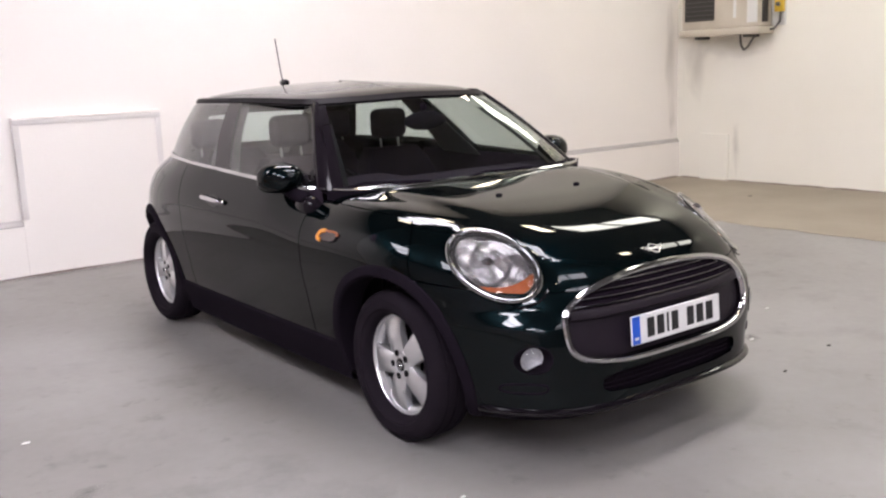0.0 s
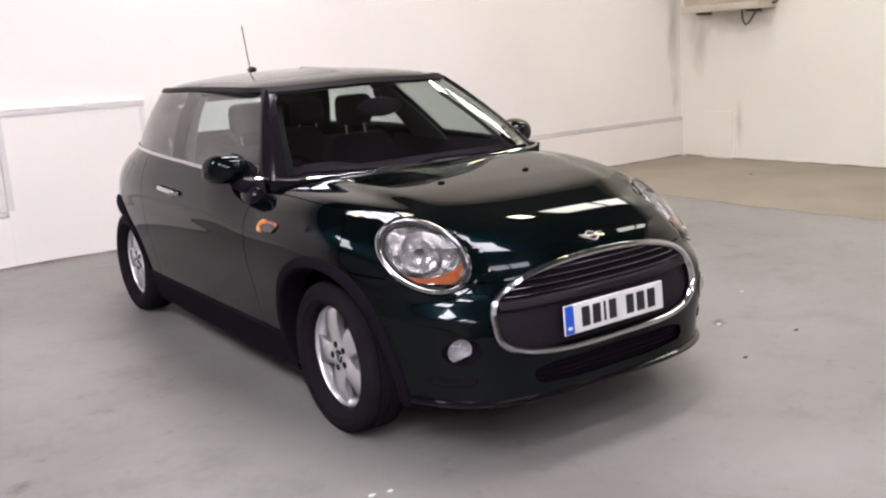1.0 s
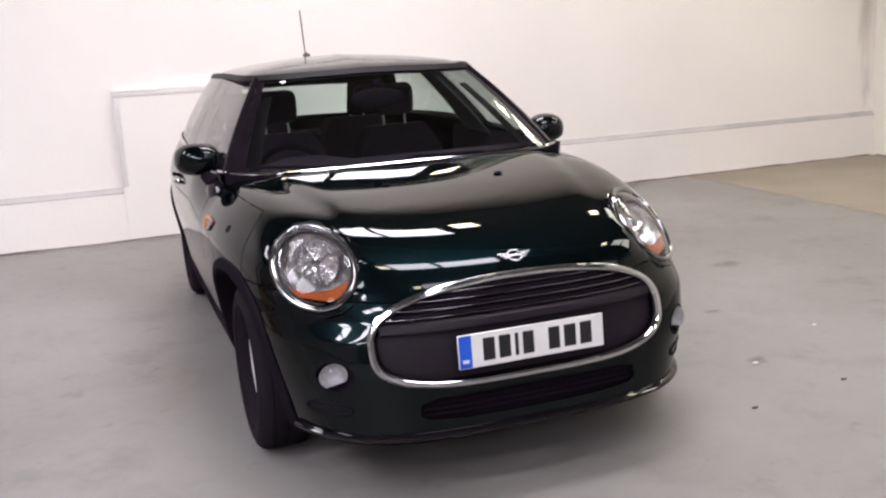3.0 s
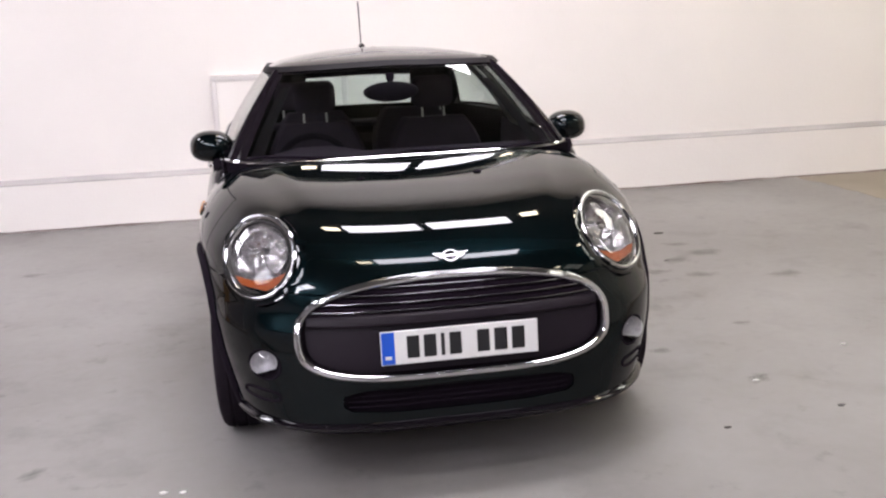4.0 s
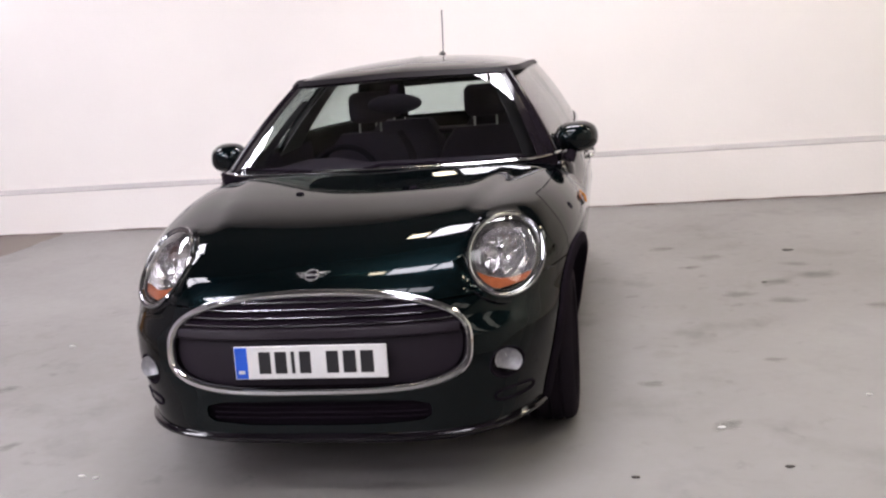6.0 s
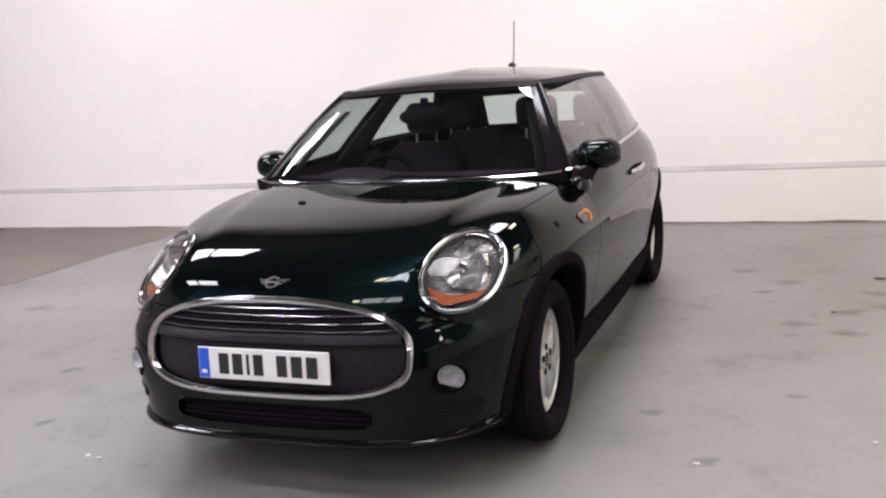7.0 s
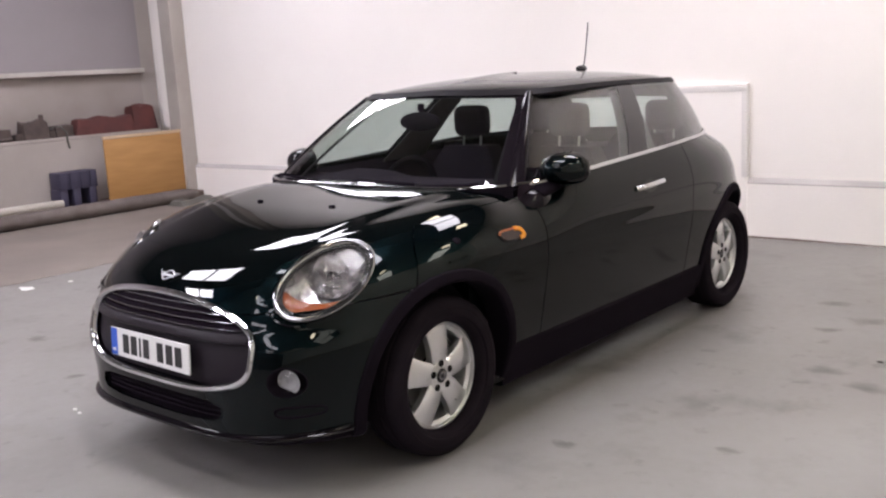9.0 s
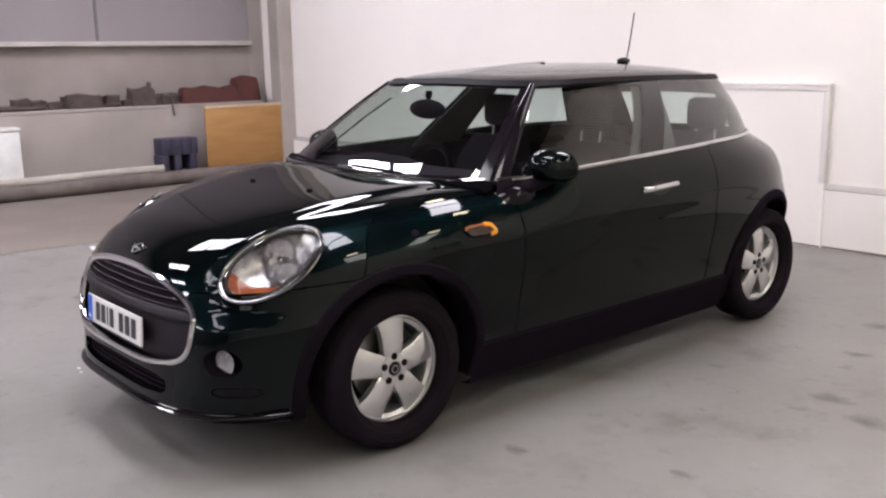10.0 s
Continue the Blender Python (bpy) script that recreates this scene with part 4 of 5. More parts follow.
def door_mirror(sd):
    bm = bmesh.new()
    rows = []
    n = 28
    for k in range(15):
        q = k / 14
        row = []
        ysc = q * math.pi / 2
        for i in range(n):
            t = 2 * math.pi * i / n
            c, s = math.cos(t), math.sin(t)
            e = 2.5
            r = (abs(c)**e + abs(s)**e) ** (-1 / e)
            w = math.sin(ysc) ** 0.75
            row.append(Vector((sd * (0.820 + 0.096 * c * r * w), -0.44 - 0.115 * math.cos(ysc) ** 1.0 + sd * 0.02 * c * r * w * sd, 0.984 + (0.074 if s > 0 else 0.064) * s * r * w)))
        rows.append(row)
    rim = [p + Vector((0, 0.012, 0)) for p in rows[-1]]
    rows.append([Vector((sd * 0.820, 0, 0.984)) * 0.06 + p * 0.94 - Vector((0, p.y * 0.94, 0)) + Vector((0, p.y, 0)) for p in rim])
    inner = [Vector((sd * 0.820, p.y - 0.012, 0.984)) * 0.1 + Vector((p.x, p.y - 0.012, p.z)) * 0.9 for p in rim]
    rows.append(inner)
    grid_bm(rows, True, False, bm)
    bmesh.ops.recalc_face_normals(bm, faces=bm.faces)
    m = part("door_mirror", bm, PAINT, car, "rounded dark green door mirror")
    bm = bmesh.new()
    bm.faces.new([bm.verts.new(p) for p in inner])
    part("mirror_glass", bm, CHROME, m)
    # stalk and foot
    base, _ = on_side(-0.60, 0.905, sd)
    top = Vector((sd * 0.785, -0.45, 0.94))
    pts = [base + Vector((-sd * 0.01, 0, 0)), base + Vector((sd * 0.012, 0.02, 0.008)), base.lerp(top, 0.55) + Vector((sd * 0.008, 0, 0.0)), top, top + Vector((sd * 0.01, 0, 0.02))]
    part("stalk", sweep(pts, [(0.036 * math.cos(t), 0.028 * math.sin(t)) for t in [2 * math.pi * k / 12 for k in range(12)]], False, [Vector((sd * 0.3, -0.6, 0.6))] * 5), PLASTIC, m)
    rows = []
    for k in range(4):
        row = []
        for i in range(17):
            t = 2 * math.pi * i / 16
            p, nn = on_side(-0.625 + 0.085 * k / 3 * math.cos(t) + 0.02 * k / 3 * math.sin(t), 0.890 + 0.040 * k / 3 * math.sin(t), sd)
            row.append(p + nn * (0.024 - 0.0026 * k * k))
        rows.append(row)
    bm = grid_bm(rows)
    bmesh.ops.recalc_face_normals(bm, faces=bm.faces)
    part("foot", bm, PILLAR, m, "black mirror foot on the door")


for sd in (-1, 1):
    handle(sd)
    side_indicator(sd)
    door_mirror(sd)

# washer jets on the bonnet and small round plugs on the wings
for sd in (-1, 1):
    h = HOOD.ray_cast(Vector((sd * 0.225, -1.24, 2)), Vector((0, 0, -1)))
    M = Matrix.Translation(h[0] + h[1] * 0.003) @ Vector((0, 0, 1)).rotation_difference(h[1]).to_matrix().to_4x4() @ Matrix.Diagonal((0.017, 0.011, 0.006, 1))
    bm = bmesh.new()
    bmesh.ops.create_uvsphere(bm, u_segments=14, v_segments=8, radius=1, matrix=M)
    part("washer_jet", bm, PLASTIC, car, "small black washer jet on the bonnet")
    p, nn = on_side(-1.17, 0.806, sd)
    M = Matrix.Translation(p + nn * 0.001) @ Vector((0, 0, 1)).rotation_difference(nn).to_matrix().to_4x4() @ Matrix.Diagonal((0.015, 0.017, 0.003, 1))
    bm = bmesh.new()
    bmesh.ops.create_uvsphere(bm, u_segments=16, v_segments=6, radius=1, matrix=M)
    part("wing_plug", bm, PLASTIC, car, "small round black plug on the wing")

# scuttle, bonnet's rear edge, wipers, aerial
pts = [house(0, -1, i) for i in range(IA + 2, 0, -1)] + [house(0, 1, i) for i in range(0, IA + 3)]
sc = part("scuttle", sweep([p + Vector((0, -0.02, -0.004)) for p in pts], [(-0.03, -0.03), (-0.03, 0.004), (0.03, 0.012), (0.03, -0.03)], False, [Vector((0, 0, 1))] * len(pts)), PLASTIC, car, "black scuttle panel below the windscreen")
# bright strip added to stand in for the wall's reflection on the bonnet edge
part("bonnet_edge_glint", sweep([p + Vector((0, -0.050, 0.012)) for p in pts], [(-0.006, -0.005), (-0.0045, 0.003), (0.0, 0.0045), (0.005, 0.0015), (0.006, -0.005)], False, [Vector((0, -0.3, 1))] * len(pts)), CHROME, car, "bright strip added for the reflection along the bonnet's rear edge")


def wiper(x0, x1, t0, t1):
    def scr(x, t):
        best = min((house(t, 1 if x > 0 else -1, i) for i in range(0, IA + 1)), key=lambda p: abs(p.x - x))
        return best + Vector((0, -0.018, 0.012))
    pts = [scr(x0 + (x1 - x0) * k / 12, t0 + (t1 - t0) * k / 12) for k in range(13)]
    w = part("wiper", sweep(pts, [(-0.006, -0.008), (-0.005, 0.004), (0.005, 0.004), (0.006, -0.008)], False, [Vector((0, -0.7, 0.7))] * 13), PLASTIC, car, "black windscreen wiper at rest")
    a = scr(x0 - (0.12 if x1 > x0 else -0.12), 0.0)
    part("wiper_arm", sweep([a, pts[0].lerp(a, 0.4) + Vector((0, -0.01, 0.02)), pts[6] + Vector((0, -0.006, 0.008))], circle(0.007, 6), False, [Vector((0, -0.7, 0.7))] * 3), PLASTIC, w)


wiper(-0.55, 0.0, 0.0, -0.02)
wiper(0.06, 0.60, -0.02, 0.02)
bm = bmesh.new()
bmesh.ops.create_uvsphere(bm, u_segments=20, v_segments=10, radius=1, matrix=Matrix.Translation((0, 0.99, 1.383)) @ Matrix.Diagonal((0.020, 0.055, 0.020, 1)))
aerial = part("aerial", bm, GLOSS_BLACK, car, "black roof aerial with a thin rod")
part("rod", sweep([Vector((0, 1.015, 1.395)), Vector((0, 1.035, 1.46)), Vector((0, 1.055, 1.55)), Vector((0, 1.075, 1.645))], circle(0.0035, 8), False, [Vector((1, 0, 0))] * 4), PLASTIC, aerial)


# cabin
def seat(x, y, drop=0.0, aside=0.0):
    w = 0.26
    rows = []
    st = part("seat", box_bm(x - w, x + w, y - 0.48, y + 0.02, 0.42, 0.60, 0.06, 4), CLOTH, car, "dark cloth car seat with a headrest")
    bm = bmesh.new()
    for k in range(9):
        q = k / 8
        ww = (w if q < 0.7 else w - 0.07 * (q - 0.7) / 0.3) * (1.0 if q < 0.98 else 0.9)
        yy = y + 0.02 + 0.20 * q
        zz = 0.50 + 0.50 * q
        d = 0.07 - 0.02 * q
        rows.append([Vector((x + a * ww, yy + b * d + 0.03 * (abs(a)**2) * (-1 if b < 0 else 0), zz)) for a, b in ((-1, 0.3), (-0.9, -0.8), (-0.6, -0.9), (0, -0.7), (0.6, -0.9), (0.9, -0.8), (1, 0.3), (0.85, 1), (0, 1.1), (-0.85, 1))])
    grid_bm(rows, True, False, bm)
    bm.faces.new([bm.verts.new(p) for p in rows[-1]])
    bmesh.ops.recalc_face_normals(bm, faces=bm.faces)
    part("backrest", bm, CLOTH, st)
    hy = y + 0.22
    hx = x + math.copysign(aside, x)
    part("headrest", box_bm(hx - 0.112, hx + 0.112, hy - 0.05, hy + 0.05, 1.095 - drop, 1.265 - drop, 0.045, 4), CLOTH, st)
    for a in (-0.06, 0.06):
        part("headrest_post", sweep([Vector((hx + a, hy - 0.02, 0.97 - drop)), Vector((hx + a, hy, 1.12 - drop))], circle(0.006, 8), False, [Vector((1, 0, 0))] * 2), STEEL, st)


seat(-0.325, 0.14, 0.045)
seat(0.315, 0.14, 0.045)
seat(-0.30, 0.95, 0.08, 0.13)
seat(0.30, 0.95, 0.08, 0.13)
rows = []
for y, z in ((-0.80, 0.905), (-0.62, 0.935), (-0.45, 0.930), (-0.33, 0.905), (-0.29, 0.85), (-0.31, 0.70), (-0.36, 0.50)):
    rows.append([Vector((0.72 * a, y, z + (0.03 if a < -0.2 and a > -0.75 and -0.5 < y < -0.3 else 0))) for a in (-1, -0.8, -0.6, -0.5, -0.4, -0.2, 0, 0.2, 0.5, 0.8, 1)])
bm = grid_bm(rows)
bmesh.ops.recalc_face_normals(bm, faces=bm.faces)
part("dashboard", bm, CLOTH, car, "dark moulded dashboard")
ring_m = Matrix.Translation((-0.36, -0.17, 0.805)) @ Matrix.Rotation(radians(66), 4, "X")
pts = [ring_m @ Vector((0.185 * math.cos(2 * math.pi * i / 40), 0.185 * math.sin(2 * math.pi * i / 40), 0)) for i in range(40)]
nz = (ring_m.to_3x3() @ Vector((0, 0, 1)))
sw = part("steering_wheel", sweep(pts, circle(0.016, 8), True, [nz] * 40), PLASTIC, car, "black steering wheel")
for a in (0, 180, 270):
    pts = [ring_m @ Vector((r * math.cos(radians(a)), r * math.sin(radians(a)), -0.02 * (1 - r / 0.185))) for r in (0.0, 0.1, 0.18)]
    part("wheel_spoke", sweep(pts, [(-0.02, -0.008), (-0.02, 0.008), (0.02, 0.008), (0.02, -0.008)], False, [nz] * 3), PLASTIC, sw)
bm = lathe([(-0.04, 0.06), (0.0, 0.06), (0.012, 0.045), (0.014, 0.001)], 24, "Z")
bmesh.ops.transform(bm, matrix=ring_m, verts=bm.verts)
part("airbag_pad", bm, PLASTIC, sw)
bm = bmesh.new()
bmesh.ops.create_uvsphere(bm, u_segments=24, v_segments=12, radius=1, matrix=Matrix.Translation((0, -0.435, 1.188)) @ Matrix.Diagonal((0.128, 0.026, 0.046, 1)))
rv = part("rear_view_mirror", bm, PLASTIC, car, "black interior mirror behind the windscreen")
part("mirror_mount", sweep([Vector((0, -0.425, 1.22)), Vector((0, -0.425, 1.245)), Vector((0, -0.42, 1.27))], [(0.02 * math.cos(t), 0.012 * math.sin(t)) for t in [2 * math.pi * k / 8 for k in range(8)]], False, [Vector((0, 0, 1))] * 3), PLASTIC, rv)
# lining of roof and pillars
rows = []
for k in range(7):
    q = k / 6
    rows.append([(house(0.96, sd, i) * (1 - q) + Vector((0, min(1.0, max(0.0, house(0.96, sd, i).y)), 1.355)) * q) + Vector((0, 0, -0.02)) for sd, i in [(1, j) for j in range(2, 101, 2)] + [(-1, j) for j in range(98, 0, -2)]])
bm = grid_bm(rows, True)
bmesh.ops.recalc_face_normals(bm, faces=bm.faces)
part("roof_lining", bm, TRIM_DARK, car, "dark grey roof lining")
for sd in (-1, 1):
    pane("b_pillar_lining", -0.3, 0.93, (49.0, 54.5), (59.5, 62.5), TRIM, (sd,), off=-0.04, thick=0.004)
    pane("a_pillar_lining", 0.0, 0.90, (18.7, 18.5), (21.0, 20.6), RAIL_BLACK, (sd,), off=-0.065, thick=0.004)
    pane("screen_border", 0.0, 0.96, EDGE_G, EDGE_A, PILLAR, (sd,), off=-0.001, thick=0.003, label="black border of the windscreen")
    bm = bmesh.new()
    rows = []
    for z in (0.36, 0.6, 0.85, 0.95):
        rows.append([Vector((sd * (0.755 if z < 0.9 else 0.765), -0.72 + 1.36 * i / 20, z)) for i in range(21)])
    grid_bm(rows, bm=bm)
    part("door_card", bm, CLOTH, car, "dark inner door lining")
part("parcel_shelf", box_bm(-0.56, 0.56, 1.12, 1.34, 0.90, 0.93, 0.01), CLOTH, car)
# ---- the room: details ----
SEAM = material("dark_joint", (0.16, 0.15, 0.16), 0.7)
RAIL = material("pale_steel", (0.54, 0.50, 0.465), 0.6, 0, 0, (0.38, 0.345, 0.32), 2.5, 40, 0.1)
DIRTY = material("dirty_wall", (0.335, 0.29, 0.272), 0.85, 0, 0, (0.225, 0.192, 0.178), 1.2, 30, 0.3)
# cladding grey set darker for the shade at the west end
CLAD = material("grey_cladding", (0.275, 0.244, 0.258), 0.55, 0.1, 0, (0.22, 0.196, 0.206), 0.5, 30)
COLUMN = material("dusty_cream_paint", (0.40, 0.36, 0.325), 0.7, 0, 0, (0.30, 0.265, 0.24), 2.0, 40, 0.15)
BEAM = material("cream_steel", (0.45, 0.42, 0.37), 0.6, 0, 0, (0.30, 0.27, 0.23), 3, 40, 0.1)
WOODY = material("orange_board", (0.40, 0.21, 0.07), 0.6, 0, 0, (0.32, 0.16, 0.05), 2.5, 60, 0.1, stretch=(1, 1, 6))
EDGE = material("board_edge", (0.62, 0.45, 0.30), 0.7)
TARP = material("red_tarpaulin", (0.105, 0.027, 0.023), 0.8, 0, 0, (0.06, 0.018, 0.017), 5, 50, 0.3)
RUST = material("rusty_iron", (0.085, 0.060, 0.052), 0.85, 0.0, 0, (0.04, 0.03, 0.028), 9, 60, 0.4)
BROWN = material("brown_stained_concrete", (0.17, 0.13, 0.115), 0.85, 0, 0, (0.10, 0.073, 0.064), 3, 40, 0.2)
CRATE = material("blue_crate", (0.04, 0.035, 0.065), 0.6)
UNIT = material("cream_casing", (0.58, 0.53, 0.44), 0.5, 0, 0, (0.46, 0.41, 0.33), 3, 40)
YELLOW = material("yellow_switch", (0.72, 0.48, 0.05), 0.5)
CABLE = material("grey_cable", (0.10, 0.095, 0.085), 0.6)
WHITEBOX = material("white_plastic", (0.72, 0.72, 0.70), 0.6)
CHIP = material("pale_debris", (0.75, 0.74, 0.72), 0.8)
GRIT = material("dark_grit", (0.05, 0.045, 0.04), 0.9)

# ledge and blocked opening of the back wall
LEDGE = material("grey_ledge", (0.47, 0.445, 0.43), 0.85, 0, 0, (0.35, 0.33, 0.32), 2.0, 40, 0.2, stretch=(1, 1, 6))


def wall_foot(name, x0, x1, z, d=0.05):
    """The thicker foot of the back wall, with a sloping grey top."""
    ob = structure(name, box_bm(x0, x1, WY - d, WY, 0, z), WALL, "white painted thicker wall foot with a sloping ledge", "ledge")
    bm = bmesh.new()
    n = max(2, int((x1 - x0) / 0.25))
    rows = []
    for i in range(n + 1):
        x = x0 + (x1 - x0) * i / n
        w = 0.004 * noise.noise(Vector((x * 1.7, 3.1, 0)))
        rows.append([Vector((x, WY - d, z)), Vector((x, WY - d - 0.002, z + 0.008 + w)), Vector((x, WY - 0.002, z + 0.045 + w)), Vector((x, WY - 0.002, z))])
    grid_bm(rows, True, False, bm)
    bmesh.ops.recalc_face_normals(bm, faces=bm.faces)
    part("ledge_cap", bm, LEDGE, ob, "grey sloping top")


wall_foot("trim_ledge_east", 0.05, 6.50, 0.425, 0.036)
wall_foot("trim_ledge_west", -7.2, -1.06, 0.385)
pn = tagged(part("blocked_doorway", box_bm(-1.058, 0.050, WY - 0.05, WY, 0.0, 1.170), WALL, None, smooth=False), "white painted blocking of a low opening, standing proud of the wall", "panel")
part("top_edge", box_bm(-1.062, 0.054, WY - 0.055, WY - 0.002, 1.172, 1.188, 0.006), WALL, pn)
# greyer strips put the shaded band round the panel's edges into colour
SHADE_BAND = material("panel_shade_band", (0.70, 0.67, 0.65), 0.8, 0, 0, (0.60, 0.57, 0.555), 3, 40, 0.2)
part("shade_band_side", box_bm(-1.060, -1.015, WY - 0.055, WY - 0.002, 0.435, 1.130, 0.004), SHADE_BAND, pn, "greyish strip for the panel's shaded edge")
part("shade_band_side", box_bm(0.008, 0.053, WY - 0.055, WY - 0.002, 0.475, 1.130, 0.004), SHADE_BAND, pn, "greyish strip for the panel's shaded edge")
part("shade_band_top", box_bm(-1.060, 0.053, WY - 0.055, WY - 0.002, 1.131, 1.170, 0.004), SHADE_BAND, pn, "greyish strip for the panel's shaded edge")


def wall_x(y):
    return 6.50 + (3.4 - y) * 0.0299


structure("pier", box_bm(wall_x(2.7) - 0.028, wall_x(2.7) + 0.1, 2.54, 2.93, 0, 0.54, 0.006), CREAM, "low white painted pier at the wall foot", "pier")

# wall-hung heater and its switch
un = tagged(new("wall_heater"), "cream metal wall heater with a dark fan grille", "heater")
xw = 6.54
part("casing", box_bm(xw - 0.27, xw - 0.02, 2.02, 3.04, 1.735, 2.36, 0.02), UNIT, un)
part("base_tray", box_bm(xw - 0.285, xw - 0.0, 2.0, 3.06, 1.655, 1.733, 0.01), UNIT, un)
part("fan_opening", box_bm(xw - 0.278, xw - 0.25, 2.58, 3.00, 1.82, 2.30, 0.02), GRIT, un, "dark fan opening")
for k in range(10):
    part("guard_bar", box_bm(xw - 0.286, xw - 0.280, 2.58, 3.00, 1.84 + 0.048 * k, 1.846 + 0.048 * k), CABLE, un)
part("side_vent", box_bm(xw - 0.20, xw - 0.11, 2.002, 2.022, 1.78, 2.32, 0.004), GRIT, un, "dark vent in the side")
part("corner_cover", box_bm(xw - 0.276, xw - 0.262, 2.03, 2.16, 1.78, 2.34, 0.004), WHITEBOX, un)
part("hinge", box_bm(xw - 0.280, xw - 0.262, 2.30, 2.33, 1.84, 2.2), WHITEBOX, un)
for y in (2.2, 2.85):
    part("bracket", box_bm(xw - 0.25, xw + 0.03, y - 0.02, y + 0.02, 1.625, 1.653), CABLE, un)
swt = tagged(new("isolator_switch"), "small yellow isolator switch on the white wall", "switch")
part("back_plate", box_bm(6.525, 6.56, 1.86, 2.02, 1.74, 2.12, 0.006), WHITEBOX, swt)
part("switch_box", box_bm(6.48, 6.524, 1.86, 1.97, 1.88, 2.04, 0.01), YELLOW, swt)
part("switch_knob", lathe([(6.455, 0.0), (6.455, 0.022), (6.48, 0.026)], 16, "X", (0, 1.915, 1.96)), CABLE, swt)
pts = [Vector(p) for p in ((6.50, 1.90, 1.88), (6.50, 1.91, 1.78), (6.48, 1.96, 1.71), (6.44, 2.08, 1.685), (6.40, 2.16, 1.62), (6.38, 2.22, 1.52), (6.38, 2.27, 1.49), (6.38, 2.31, 1.55), (6.38, 2.32, 1.675))]
tagged(part("cable", sweep(pts, circle(0.012, 8), False, [Vector((-1, 0, 0))] * 9), CABLE), "dark cable looping below the wall heater", "cable")

# west end: racking wall
structure("wall_west_cladding", box_bm(-7.9, -7.86, -15, 3.05, 1.66, TOP_Z), CLAD, "grey sheet cladding above the ledge", "cladding")
for y in (1.05, -1.6, -4.2, -6.8):
    structure("trim_seam", box_bm(-7.862, -7.845, y - 0.015, y + 0.015, 1.66, TOP_Z), SEAM, "vertical joint of the cladding sheets", "joint")
structure("trim_rail", box_bm(-7.9, -7.78, -15, 3.05, 1.60, 1.655, 0.008), RAIL, "cream steel rail along the wall", "rail")
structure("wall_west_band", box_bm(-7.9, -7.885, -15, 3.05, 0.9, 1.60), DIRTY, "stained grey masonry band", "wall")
structure("wall_west_foot", box_bm(-7.9, -7.605, -15, 3.05, 0.10, 0.85), GRUBBY_SHADED, "dirty white thicker foot of the wall, toned darker for shade", "wall")
structure("trim_shelf", box_bm(-7.9, -7.60, -15, 3.05, 0.852, 0.895, 0.01), GRUBBY_SHADED, "dirty masonry ledge along the wall", "ledge")
structure("column", box_bm(-7.40, -7.16, 3.08, WY - 0.002, 0.1, TOP_Z, 0.01), COLUMN, "cream painted steel column in the corner", "column")
structure("trim_flange", box_bm(-7.54, -7.402, 3.10, 3.15, 0.9, TOP_Z, 0.004), WALL, "white flange of the column", "column")
structure("trim_plinth", box_bm(-7.9, -7.04, -15, 3.25, 0, 0.10, 0.015), BROWN, "worn low concrete plinth", "plinth")
HOSE = material("grey_hose", (0.15, 0.125, 0.115), 0.8, 0, 0, (0.075, 0.058, 0.052), 4, 40, 0.3)
bm = bmesh.new()
rows = []
for i in range(91):
    y = -6.0 + 9.08 * i / 90
    r = 0.082 * (1 + 0.06 * noise.noise(Vector((0, y * 3, 1)))) * (1 if i < 87 else (1 - ((i - 87) / 3.02) ** 2) ** 0.5)
    x = -6.93 + 0.03 * noise.noise(Vector((2, y * 0.7, 0)))
    rows.append([Vector((x + 1.05 * r * math.cos(a), y, 0.084 + r * math.sin(a))) for a in [2 * math.pi * k / 14 for k in range(14)]])
grid_bm(rows, True, False, bm)
bmesh.ops.recalc_face_normals(bm, faces=bm.faces)
tagged(part("hose", bm, HOSE), "thick dusty grey hose lying along the plinth", "hose")
pts = [Vector((-7.32, -6 + 0.5 * i, 0.15 + 0.006 * math.sin(i))) for i in range(16)]
tagged(part("pipe", sweep(pts, circle(0.05, 12), False, [Vector((0, 0, 1))] * 16), BEAM), "long pale pipe lying on the plinth", "pipe")
bd = tagged(part("wooden_board", box_bm(-7.22, -7.195, 2.03, 3.10, 0.10, 0.84, 0.003), WOODY), "orange-brown wooden board standing on edge", "board")
part("board_edge", box_bm(-7.225, -7.185, 2.03, 3.12, 0.842, 0.875, 0.003), EDGE, bd)
part("board_edge", box_bm(-7.225, -7.185, 3.102, 3.135, 0.10, 0.84, 0.003), EDGE, bd)
rng = random.Random(5)


def lump(name, x0, x1, y0, y1, z0, z1, mat, seed, label, category, rough=0.25):
    """A loose heap or wrapped bundle with an uneven top."""
    r = random.Random(seed)
    rows = []
    nx, ny = 6, 16
    for i in range(nx + 1):
        row = []
        for j in range(ny + 1):
            x, y = x0 + (x1 - x0) * i / nx, y0 + (y1 - y0) * j / ny
            edge = min(i, nx - i, j, ny - j)
            h = (z1 - z0) * (1 - rough * noise.noise(Vector((x * 6 + seed, y * 5, seed)))) * (0 if edge == 0 else 0.9 + r.uniform(-0.05, 0.05))
            row.append(Vector((x, y, z0 + h)))
        rows.append(row)
    bm = grid_bm(rows)
    bmesh.ops.recalc_face_normals(bm, faces=bm.faces)
    return tagged(part(name, bm, mat), label, category)


